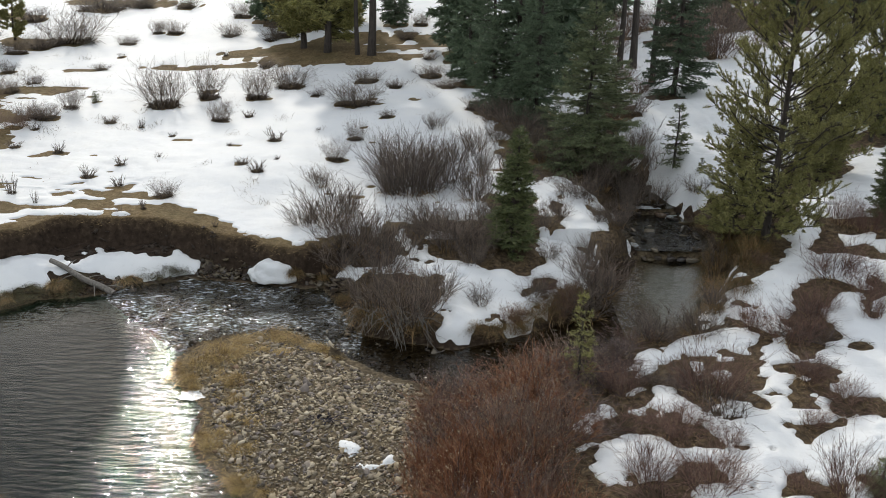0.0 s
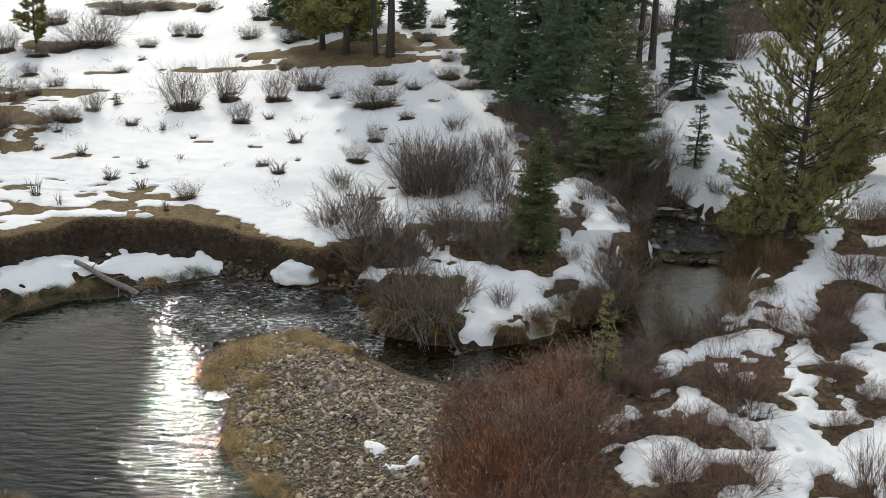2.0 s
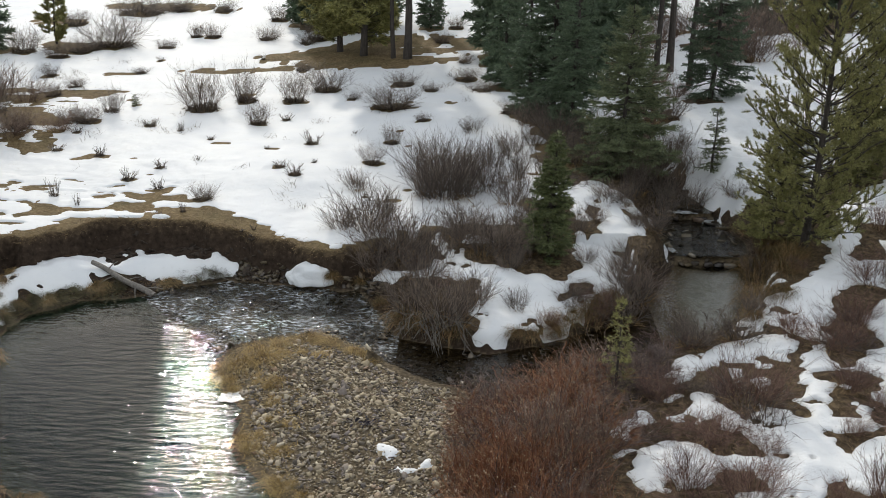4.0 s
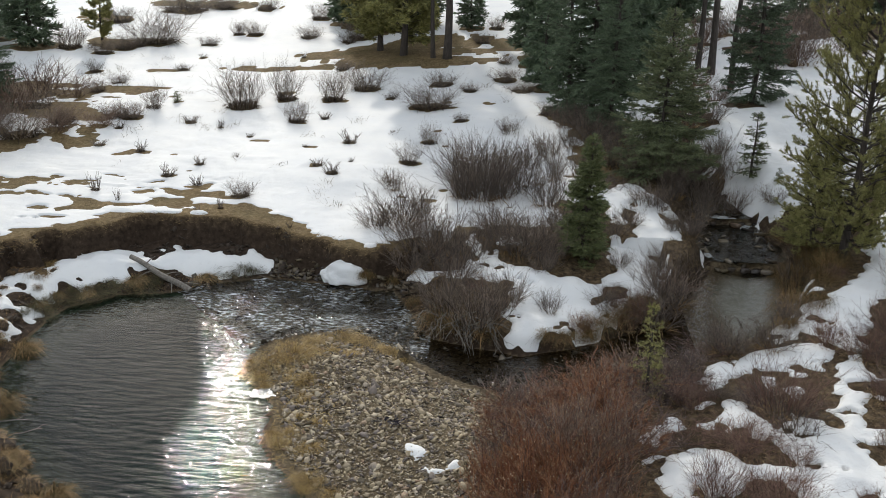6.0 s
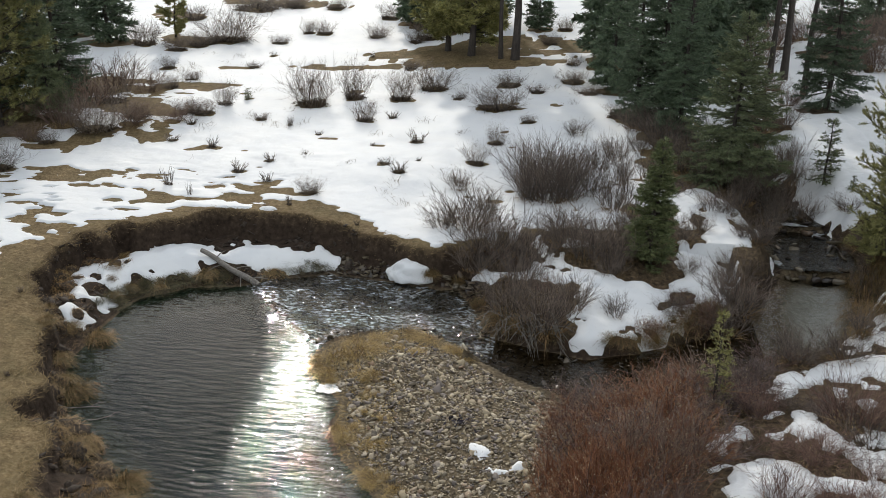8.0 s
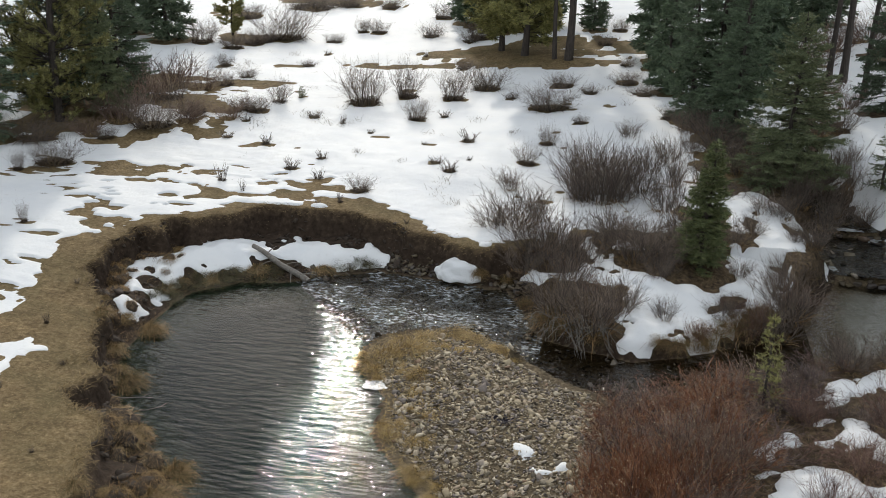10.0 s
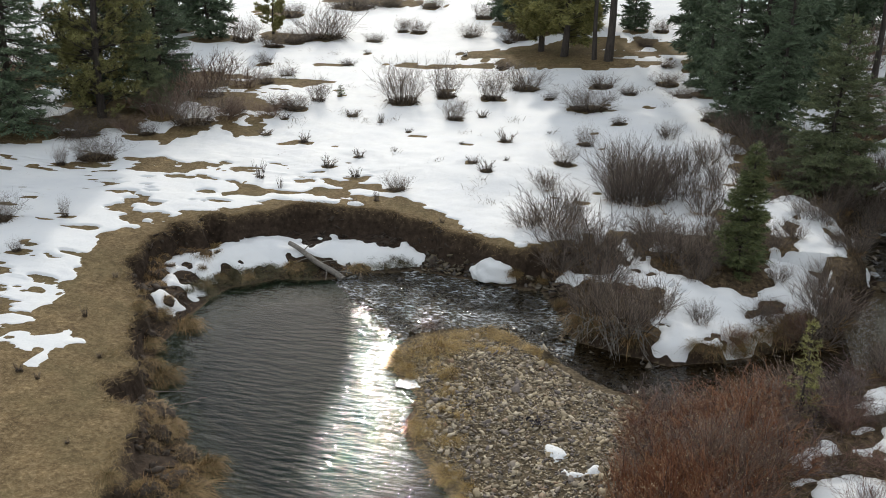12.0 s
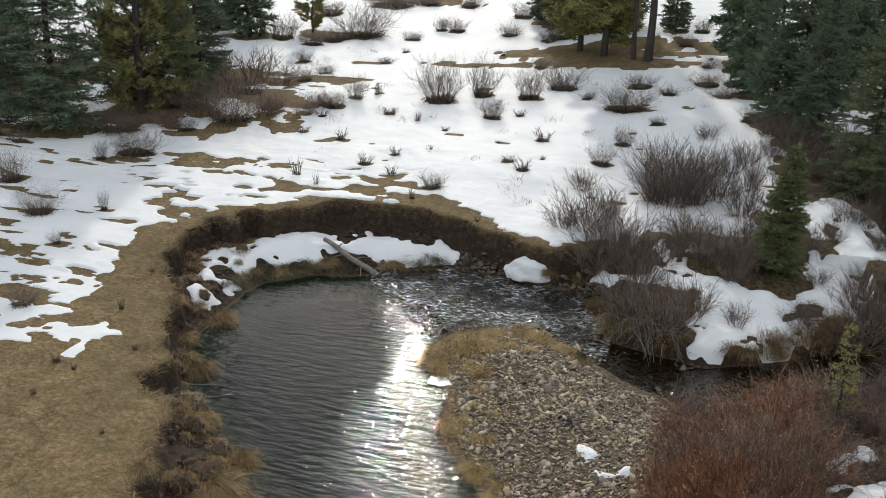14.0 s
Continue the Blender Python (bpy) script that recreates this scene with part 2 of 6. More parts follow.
# Edge of the meadow above the cut bank, then its far bounds.
MEADOW = [(-4.9, -60), (-5.15, 3.96), (-5.84, 8.11), (-6.42, 9.49), (-6.77, 10.27), (-7.21, 11.25), (-7.84, 12.18), (-8.67, 13.64), (-9.39, 14.95), (-10.03, 16.32),
          (-10.37, 17.6), (-9.93, 18.48), (-9.25, 19.33), (-8.03, 20.31), (-6.77, 20.59), (-5.35, 20.19), (-4.46, 19.73), (-3.67, 19.4), (-2.83, 19.38),
          (-2.19, 19.5), (-1.2, 20.52), (1, 21.99), (3.21, 25.07), (3.61, 40.14), (3, 900), (-900, 900), (-900, -60)]
# Height of the land at some places, as x, y, z.
HEIGHTS_A = [(-12, 10, .95), (-9, 8, .93), (-7, 21.5, .93), (-12, 20, 1.0), (-3, 20.6, .85), (-5, 25, 1.1), (-15, 30, 1.4), (0, 30, 1.4), (-2.5, 13, .24),
             (-1.5, 14.5, .22), (-1.5, 10, .3), (-3.5, 16.3, .14), (0.5, 13, .36), (2, 12, .45), (4, 12, .6), (3.5, 15, .5), (6, 15, .75), (8, 13, .8)]
HEIGHTS_B = [(7, 18, .85), (8, 22, 1.05), (0, 18, .62), (2, 18.7, .62), (1, 20, .75), (3, 21, .85), (2.5, 24, 1.0), (6.8, 26, 1.2), (9, 30, 1.6), (3, 30, 1.35),
             (0, 0, .5), (-6, 0, .9), (6, 5, .7), (0, 40, 1.8), (15, 40, 2.1), (-20, 40, 1.75), (20, 25, 1.5), (-20, 20, 1.2), (7.2, 16, .85), (-20, 0, 1.0), (14, 12, 1)]


def smooth(a, b, x):
    u = np.clip((x - a) / (b - a), 0, 1)
    return u * u * (3 - 2 * u)


def grain(x, y, size, seed=0):
    """Smooth random relief between -1 and 1 with features of the given size."""
    def corner(i, j):
        v = np.sin(i * 127.1 + j * 311.7 + seed * 74.7) * 43758.5453
        return 2 * (v - np.floor(v)) - 1
    u, v = np.asarray(x, float) / size + seed * 3.7, np.asarray(y, float) / size - seed * 5.3
    i, j = np.floor(u), np.floor(v)
    a, b = u - i, v - j
    a, b = a * a * (3 - 2 * a), b * b * (3 - 2 * b)
    low = corner(i, j) * (1 - a) + corner(i + 1, j) * a
    high = corner(i, j + 1) * (1 - a) + corner(i + 1, j + 1) * a
    return low * (1 - b) + high * b


def rough(x, y, size, seed=0, octaves=3):
    total, weight = 0, 1
    for n in range(octaves):
        total = total + weight * grain(x, y, size / 2 ** n, seed + 11 * n)
        weight *= 0.5
    return total / 1.75


def inward(x, y, outline):
    """Distance to the edge of an outline, positive inside."""
    pts = np.array(outline, float)
    best, inside = np.full(np.shape(x), 1e9), np.zeros(np.shape(x), bool)
    for (ax, ay), (bx, by) in zip(pts, np.roll(pts, -1, 0)):
        dx, dy = bx - ax, by - ay
        u = np.clip(((x - ax) * dx + (y - ay) * dy) / (dx * dx + dy * dy), 0, 1)
        best = np.minimum(best, (x - ax - u * dx) ** 2 + (y - ay - u * dy) ** 2)
        if dy:
            inside ^= ((ay > y) != (by > y)) & (x < dx * (y - ay) / dy + ax)
    return np.where(inside, 1, -1) * np.sqrt(best)


def level(y):
    """Level of the water: the brook comes down over two ledges."""
    return np.where(y > 23.5, 0.36, np.where(y > 20.95, 0.2, 0.0))


def past_edge(x, y):
    """How far inside the ragged edge of the meadow a place lies."""
    return inward(x, y, MEADOW) + 0.24 * rough(x, y, 0.9, 1) + (0.13 + 0.10 * (x < -7.2)) * grain(x, y, 0.5, 9)


def land(x, y):
    """Height of the ground, and how much of it is bed or gravel, bank soil, and turf."""
    x, y = np.asarray(x, float), np.asarray(y, float)
    top, weight = 0, 0
    for px, py, pz in HEIGHTS_A + HEIGHTS_B:
        w = 1 / (((x - px) ** 2 + (y - py) ** 2) + 0.8) ** 2
        top, weight = top + w * pz, weight + w
    top = top / weight
    far = np.maximum(y - 40, 0)
    top = top + 0.045 * far + 0.0016 * np.minimum(far, 90) ** 2 + 0.3 * rough(x, y, 14, 5) * smooth(34, 60, y)
    top = top + 0.035 * rough(x, y, 1.3, 3) + 0.05 * rough(x, y, 4.5, 8)
    wiggle = 0.16 * rough(x, y, 0.9, 1)
    wet = inward(x, y, SHORE_LEFT + SHORE_RIGHT) + 0.5 * wiggle + 0.22 * rough(x, y, 0.7, 33) * (y > 21)
    dry = -wet
    meadow = past_edge(x, y)
    bar = smooth(1.5, 0.3, x + 0.6 * (y - 14) * 0) * smooth(18.2, 17.0, y) * (inward(x, y, SHORE_LEFT + SHORE_RIGHT) < 0) * (x > -5.2 + 0.15 * np.minimum(y - 8, 0))
    bar = np.where((x > -1.9) & (y > 16.3 - 0.62 * (x + 1.9)), 0, bar)
    water = level(y)
    # plain shore: gentle on the bar, steep elsewhere
    width = 0.45 + 1.7 * bar + 0.55 * smooth(20.5, 22.5, y)
    steep = (x > -1.9) & (x < 3.2) & (y > 15.9 + 0.25 * np.maximum(0, x - 0.5)) & (y < 20.5)
    width = np.where(steep, 0.24, width)
    top = np.where(steep, np.minimum(top, 0.24 + 0.20 * np.maximum(dry, 0)), top)
    shore = water + (top - water) * smooth(-0.05, 1, dry / width)
    # cut bank: a slumped ledge, then the wall of soil
    ledge = 0.05 + 0.33 * smooth(0.0, 0.9, dry) + 0.1 * rough(x, y, 0.55, 21) * smooth(0, 0.4, dry)
    wall = smooth(-0.16, 0.06, meadow)
    cut = ledge + (top - ledge) * wall
    upto = np.where(x < -2.0, 1.0, smooth(-0.9, -2.0, x)) * (1 - (bar > 0.02)) * (y > -70)
    z = np.where(dry > 0, shore * (1 - upto) + cut * upto, 0)
    shallow = smooth(-0.3, 0.3, 0.75 * (x + 6.75) + 0.66 * (y - 18.3)) * smooth(14, 15, y)
    deep = np.where(x < -2.5, 0.8 - 0.72 * shallow, 0.22)
    bed = water - deep * smooth(0, 1.6, wet) - 0.02 * (wet > 0) + 0.03 * rough(x, y, 0.4, 31)
    z = np.where(wet > 0, np.minimum(bed, water - 0.012), z)
    soil = upto * smooth(0.1, -0.05, meadow) * (dry > 0) + (1 - upto) * (1 - bar) * smooth(0.45, 0.1, dry) * (dry > 0)
    turf = smooth(-0.02, 0.12, meadow)
    stony = np.maximum(bar * (dry > 0), (wet > 0) * 1.0)
    return z, stony, soil, turf

# ---------------------------------------------------------------- where snow lies and plants stand
# Outlines of snow patches, and of bare turf and melt holes inside the snow.
SNOW_NEAR_A = [[(2.08, 11.8), (2.46, 12.53), (2.75, 12.62), (2.98, 12.57), (3.25, 12.15), (4.01, 11.81), (3.89, 11.38), (3.67, 11.63), (3.45, 11.7), (3.19, 11.51), (2.99, 11.24), (2.81, 11.43), (2.51, 11.42), (2.24, 11.32)],
    [(3.93, 11.81), (3.97, 12.33), (3.95, 12.87), (4.15, 13.35), (4.36, 13.13), (4.76, 13.1), (5.01, 13.16), (5.1, 12.88), (5, 12.67), (5.15, 12.28), (5.41, 12.37), (6.06, 12.86), (6.23, 12.68), (7.32, 12.48), (6.55, 10.81), (5.68, 11.26), (5.51, 11.69), (5.2, 11.77), (4.86, 11.63), (4.58, 11.35), (4.26, 10.65), (3.84, 10.65), (3.82, 11.12)],
    [(3.33, 11.16), (3.71, 11.25), (3.88, 11.06), (3.88, 10.54), (3.27, 10.58)]]
SNOW_NEAR_B = [[(4.43, 10.89), (4.71, 10.96), (4.9, 10.91), (4.74, 10.65), (4.39, 10.65)],
    [(5.27, 11.15), (5.51, 11.2), (5.5, 10.89), (5.19, 10.55), (5.09, 10.73)],
    [(3.04, 14.6), (3.19, 14.97), (3.51, 15.21), (3.82, 15.31), (4.02, 15.63), (4.29, 15.74), (4.96, 15.79), (5.45, 15.5), (5.33, 15.24), (5.07, 15.15), (5.29, 14.9), (5.14, 14.74), (4.8, 15.15), (4.46, 15.28), (4.14, 15.29), (3.52, 14.53), (3.18, 14.35)],
    [(3.29, 13.91), (3.44, 14.12), (3.67, 13.97), (3.76, 13.57), (3.89, 13.32), (3.84, 13.05), (3.69, 12.81), (3.4, 13.26), (3.19, 13.05)],
    [(2.94, 14.03), (3.13, 14.09), (3.21, 13.91), (2.96, 13.88)]]
SNOW_NEAR_C = [[(2.06, 12.88), (2.27, 13.24), (2.5, 13.38), (2.7, 13.31), (2.71, 13.13), (2.37, 13.07), (2.18, 12.86)],
    [(2.82, 13.29), (3.12, 13.32), (3.08, 13.1), (2.84, 13.16)],
    [(1.95, 12.32), (2.2, 12.4), (2.13, 12.16), (1.95, 12.16)],
    [(4.93, 14.13), (5.04, 14.39), (5.28, 14.61), (5.33, 14.33), (5.27, 14.11), (5.04, 14.02)],
    [(5.02, 14), (5.3, 14.06), (5.56, 14.02), (5.11, 13.04), (4.94, 13), (4.84, 13.52)],
    [(5.81, 14.45), (6.05, 14.76), (6.31, 14.99), (6.41, 15.22), (6.67, 15.23), (6.78, 15.02), (7.79, 14.6), (7.15, 13.14), (6.5, 13.16), (6.56, 13.52), (6.33, 14.04), (6.02, 14.43)],
    [(5.94, 13.56), (6.17, 13.96), (6.41, 14.04), (6.61, 13.86), (6.53, 13.34), (6.34, 13.18), (6.08, 13.35)]]
SNOW_NEAR_D = [[(5.11, 12.78), (5.48, 13.05), (5.6, 12.81), (5.43, 12.65), (5.18, 12.62)],
    [(5.58, 13.28), (5.75, 13.48), (5.81, 13.18), (5.68, 13.03)]]
SNOW_NEAR = SNOW_NEAR_A + SNOW_NEAR_B + SNOW_NEAR_C + SNOW_NEAR_D
SNOW_RIGHT_A = [[(5.12, 16.6), (5.34, 17.09), (5.57, 17.39), (5.89, 17.42), (6.21, 17.97), (6.57, 18.43), (7.09, 19.39), (7.43, 19.55), (7.5, 19.08), (7.48, 18.51), (7.1, 17.89), (6.47, 17.27), (6.17, 16.3), (5.99, 16.03), (5.74, 16.19), (5.42, 16.07), (5.69, 16.69), (5.43, 16.84)],
    [(5.48, 15.94), (5.83, 15.97), (5.94, 15.71), (5.64, 15.5), (5.45, 15.68)],
    [(7.19, 18.48), (7.68, 18.93), (8.26, 18.97), (8.85, 18.74), (9.46, 18.34), (9.07, 17.46), (8.32, 17.98), (7.88, 17.39), (7.68, 17.7), (7.38, 17.91), (7.1, 17.89)],
    [(7.19, 16.93), (7.64, 17.32), (7.86, 17.09), (7.41, 16.18), (7.29, 15.51), (7.69, 15.22), (7.6, 15.01), (6.78, 15.26), (6.88, 15.82), (6.76, 16.16)]]
SNOW_RIGHT_B = [[(7.66, 16.31), (8.19, 17.13), (8.82, 16.92), (8.16, 15.43), (7.53, 15.51)],
    [(7.22, 19.08), (7.2, 19.55), (7.11, 19.84), (7.5, 20.36), (7.67, 21.11), (8.27, 22.37), (8.79, 22.94), (9.63, 23.8), (10.34, 24.6), (10.63, 25.57), (11.55, 26.26), (13.63, 26.53), (12.06, 23.07), (9.75, 21.32), (8.59, 20.89), (8.12, 20.95), (8.06, 20.23), (7.65, 19.53)],
    [(8.43, 19.93), (9.03, 20.1), (8.82, 19.56), (8.3, 19.4)],
    [(8.99, 19.69), (9.64, 19.85), (9.36, 19.16), (8.83, 19.13)]]
SNOW_RIGHT_C = [[(5.11, 28.98), (5.33, 29.15), (5.94, 28.94), (6.3, 30.51), (6.83, 30.58), (7.91, 30.03), (8.37, 28.58), (9.17, 28.54), (9.53, 26.04), (7.16, 22.37), (6.47, 23.31), (6.26, 23.2), (5.99, 23.51), (5.45, 23.52), (5.47, 24.07), (5.45, 25.05), (5.48, 26.46), (5.41, 27.83), (5.39, 28.72)]]
SNOW_RIGHT = SNOW_RIGHT_A + SNOW_RIGHT_B + SNOW_RIGHT_C
SNOW_ISLAND_A = [[(0.71, 18.74), (0.93, 18.54), (1.32, 18.66), (1.54, 18.54), (1.88, 18.85), (2.21, 19.53), (2, 19.81), (2.09, 20.59), (2.24, 20.67), (2.33, 20.43), (2.63, 20.5), (2.92, 20.36), (3.2, 19.81), (3.19, 19.17), (2.99, 18.89), (2.86, 18.39), (2.39, 18.32), (2.23, 17.87), (1.97, 17.59), (1.86, 17.34), (1.44, 16.75), (1.29, 16.8), (0.86, 16.78), (0.66, 16.7), (0.5, 16.44), (0.16, 16.46), (0.04, 16.64), (-0, 16.97), (-0.17, 17.25), (0.03, 17.53), (-0, 17.9), (0.12, 18.2), (-0.16, 18.47), (-0.23, 18.88), (-0.01, 19.02)]]
SNOW_ISLAND_B = [[(2.36, 23.68), (2.79, 24), (3.27, 23.48), (3.98, 23.51), (3.86, 23.1), (3.31, 22.07), (3.63, 21.09), (3.54, 20.57), (3.37, 20.55), (3.15, 20.67), (2.91, 20.51), (2.73, 20.5), (2.81, 21.33), (2.66, 21.68), (2.83, 22.21), (2.53, 22.44), (2.52, 21.47), (2.33, 21.45), (2.2, 22.12)],
    [(-1.81, 20.5), (-1.7, 21.31), (-1.44, 22), (-1, 22.27), (-0.49, 22.52), (-0.09, 22.33), (0.95, 22.66), (1.06, 21.84), (0.92, 21.31), (0.43, 21.26), (-0.19, 21.26), (-0.8, 20.99), (-1.17, 20.95), (-1.27, 20.67), (-1.44, 20.51)],
    [(-0.94, 20.38), (-0.77, 20.51), (-0.66, 20.19), (-0.8, 19.97)],
    [(-0.39, 20.14), (-0.23, 20.48), (0.2, 20.44), (0.32, 20.01), (-0.15, 19.94)]]
SNOW_ISLAND_C = [[(-0.63, 19.79), (-0.26, 19.76), (-0.18, 19.13), (-0.4, 18.92), (-0.59, 19.35)],
    [(-2.09, 19.14), (-2.04, 19.39), (-1.87, 19.42), (-1.72, 19.12), (-1.37, 19.07), (-1.08, 18.94), (-0.82, 19.32), (-0.47, 19.13), (-0, 18.6), (-0.21, 18.37), (-0.66, 18.6), (-1.35, 18.83), (-1.69, 18.79)],
    [(-0.1, 22.97), (0.22, 23.32), (0.27, 22.73), (-0.03, 22.5)],
    [(0.94, 23.97), (1.39, 24.5), (1.35, 23.16), (1.08, 22.98)]]
SNOW_ISLAND = SNOW_ISLAND_A + SNOW_ISLAND_B + SNOW_ISLAND_C
MELT_HOLES = [[(1.41, 17.89), (1.58, 18.24), (1.92, 18.49), (2.25, 18.64), (2.36, 18.54), (1.71, 17.64), (1.5, 17.63)],
    [(0.71, 17.38), (0.92, 17.57), (1.08, 17.53), (0.97, 17.32), (0.74, 17.21)]]
SNOW_LEDGE = [[(-9.43, 16.45), (-9.72, 16.98), (-9.94, 17.77), (-9.99, 18.25), (-9.65, 18.34), (-9.61, 19.04), (-9.35, 18.88), (-8.77, 19.45), (-8.46, 19.63), (-8.06, 19.58), (-7.56, 19.08), (-7.69, 18.93), (-7.98, 18.89), (-7.98, 18.53), (-8.17, 18.55), (-8.22, 18.37), (-8.39, 18.49), (-8.58, 18.22), (-8.56, 18), (-8.76, 17.9), (-8.9, 17.97), (-8.98, 17.46), (-9.2, 17.46), (-9.63, 17.62), (-9.69, 17.38), (-9.34, 16.73)],
    [(-7.38, 19.09), (-7.27, 20.06), (-6.41, 19.58), (-5.51, 19.97), (-5.21, 19.77), (-5.36, 19.61), (-5.84, 19.3), (-6.32, 19.26), (-6.9, 19.14)],
    [(-9.37, 15.97), (-9.36, 16.18), (-9.15, 16.06), (-8.99, 15.99), (-9.03, 15.8), (-9.21, 15.8)],
    [(-9.14, 16.72), (-9.13, 17.04), (-8.97, 16.93), (-8.98, 16.59)]]
SNOW_FLAT = [[(-9.87, 12.45), (-9.93, 12.67), (-10.2, 12.68), (-10.19, 12.97), (-10.09, 13.29), (-9.8, 13.02), (-9.54, 13.03), (-9.49, 13.35), (-9.21, 12.74), (-9.29, 12.43), (-9.2, 12.01), (-9.4, 12.04), (-9.53, 12.4)],
    [(-11.49, 12.39), (-11, 12.6), (-10.63, 12.83), (-10.1, 12.34), (-9.95, 12.06), (-10.33, 12.02), (-10.89, 11.68)],
    [(-10.51, 14.39), (-10.72, 14.44), (-10.92, 14.81), (-10.98, 15.36), (-10.84, 15.43), (-10.61, 14.79), (-10.59, 14.5), (-10.4, 14.31), (-10.37, 13.85)]]
BARE_MEADOW_A = [[(-13.45, 22.07), (-12.83, 21.98), (-12.06, 22.95), (-8.88, 22.44), (-8.07, 21.85), (-7.27, 21.62), (-7.02, 21.28), (-7.74, 20.95), (-8.5, 21.48), (-9.16, 21.67), (-9.65, 22.13), (-10.95, 22.29), (-11.45, 22.04), (-11.52, 21.57), (-12.23, 21.75), (-12.99, 21.69)],
    [(-10.09, 21.1), (-9.81, 21.79), (-9.28, 21.95), (-8.64, 21.84), (-7.78, 21.45), (-8.16, 20.59), (-8.82, 20.86), (-9.95, 20.5)],
    [(-8.43, 22.84), (-7.46, 22.6), (-6.73, 22.13), (-6.22, 21.36), (-6.93, 20.61), (-7.33, 21.38), (-7.78, 21.45), (-8.3, 22.07)],
    [(-14.69, 24.37), (-14.23, 24.8), (-13.1, 26.83), (-12.12, 27.06), (-11.39, 26.4), (-11.22, 25.4), (-11.89, 25.36), (-12.77, 25.74), (-12.9, 24.95), (-13.45, 24)]]
BARE_MEADOW_B = [[(-16.4, 31.08), (-15.18, 32.09), (-12.68, 32.16), (-10.93, 32.43), (-12.08, 30.62), (-12.37, 29.42), (-12.86, 28.75), (-11.88, 28.22), (-11.03, 27.94), (-11.83, 27.24), (-13.84, 27.21), (-15.09, 28.54)],
    [(-14.62, 34.8), (-11.75, 35.48), (-9.87, 36.57), (-7.69, 36.53), (-5.65, 36.89), (-4.47, 37.34), (-4.37, 36.63), (-7.56, 35.91), (-10.51, 35.75), (-13.19, 34.57)],
    [(-9.03, 38.49), (-7.41, 39.39), (-5.55, 40.33), (-5.07, 41.74), (-1.05, 42.33), (0.28, 41.61), (0.92, 39.28), (-0.63, 36.99), (-1.56, 36.31), (-2.87, 35.79), (-5.98, 36.39), (-7.85, 37.24)]]
BARE_MEADOW = BARE_MEADOW_A + BARE_MEADOW_B
SNOW_BAR = [(-1.28, 12.47, 0.15, 0.16), (-0.67, 12.06, 0.11, 0.12), (-0.87, 12, 0.1, 0.04)]
SNOW_BANK = [(-3.44, 19.24, 0.45, 0.05), (9.22, 33.17, 2.17, 3.62), (11.62, 38.49, 1.79, 2.81), (-2.69, 19.65, 0.26, 0.16), (-1.83, 23.71, 0.55, 0.75), (-0.82, 22.62, 1.06, 0.77), (1.61, 23.37, 0.68, 0.8), (-8.07, 20.68, 1.23, 0.22), (-9.14, 21.54, 1.03, 0.31),
    (-9.66, 22.54, 0.86, 0.24), (-7.95, 21.77, 0.47, 0.23), (-6.94, 21.61, 0.53, 0.23)]
BARE = [(2.99, 25.69, 1.59, 2.01), (2.22, 28.76, 0.98, 1.55), (4.58, 25.55, 0.6, 2.04), (10.27, 40.03, 2.09, 2.55), (13.62, 44.84, 2.36, 3.19), (-15.09, 48.26, 2.57, 0.83), (-15.7, 38.75, 0.95, 0.96), (-18.54, 44.27, 1.09, 0.66), (-22.16, 28.18, 1.84, 3.48), (-16.49, 30.41, 1.08, 1.96)]
# Plants as x, y, width, height.
WILLOWS_MEADOW = [(-8.56, 30.38, 1.63, 1.44), (-7.42, 31.48, 1.02, 1.38), (-5.91, 31.54, 1.1, 1.08), (-5.06, 33.1, 1.53, 0.92),
    (-6.5, 28.83, 0.85, 0.72), (-14.41, 39.35, 2.62, 1.39), (-11.85, 42.04, 0.74, 0.66), (-8.78, 41.86, 1.21, 0.65),
    (-6.63, 41.5, 1.43, 0.89), (-2.67, 30.37, 1.92, 0.84), (-1.63, 28.7, 0.5, 0.26), (-2.37, 26.83, 0.53, 0.66),
    (-2.72, 24.97, 0.58, 0.62), (-6.37, 22.09, 0.61, 0.43), (-10.95, 29.14, 0.71, 0.85), (-11.3, 28.07, 1.04, 0.46),
    (-2.6, 33.91, 1.17, 0.52), (-0.51, 34.64, 1.19, 0.42), (0.08, 33.1, 1.14, 0.36), (0.92, 29.52, 0.85, 0.45),
    (-11.18, 42.17, 0.99, 0.66)]
TUFTS_MEADOW = [(-4.96, 24.26, 0.36, 0.18), (-4.51, 23.71, 0.42, 0.27), (-4.55, 26.75, 0.55, 0.3), (-3.49, 27.81, 0.16, 0.1),
    (-8.02, 24.32, 0.36, 0.19), (-9.54, 28.3, 0.43, 0.22), (-8.56, 27.95, 0.24, 0.25), (-7.46, 27.1, 0.19, 0.14),
    (-10, 25.41, 0.38, 0.24), (-7.25, 24.9, 0.18, 0.13), (-9.82, 21.98, 0.28, 0.37), (-8.56, 23.4, 0.36, 0.31),
    (-7.62, 22.79, 0.28, 0.22), (-11.23, 25.64, 0.4, 0.17), (-4.21, 24.82, 0.18, 0.09), (-5.68, 26.16, 0.15, 0.08),
    (-5.76, 29.31, 0.41, 0.18), (-11.93, 37.28, 0.22, 0.19), (-8.25, 38.11, 0.22, 0.19), (-11.26, 27.11, 0.34, 0.18)]
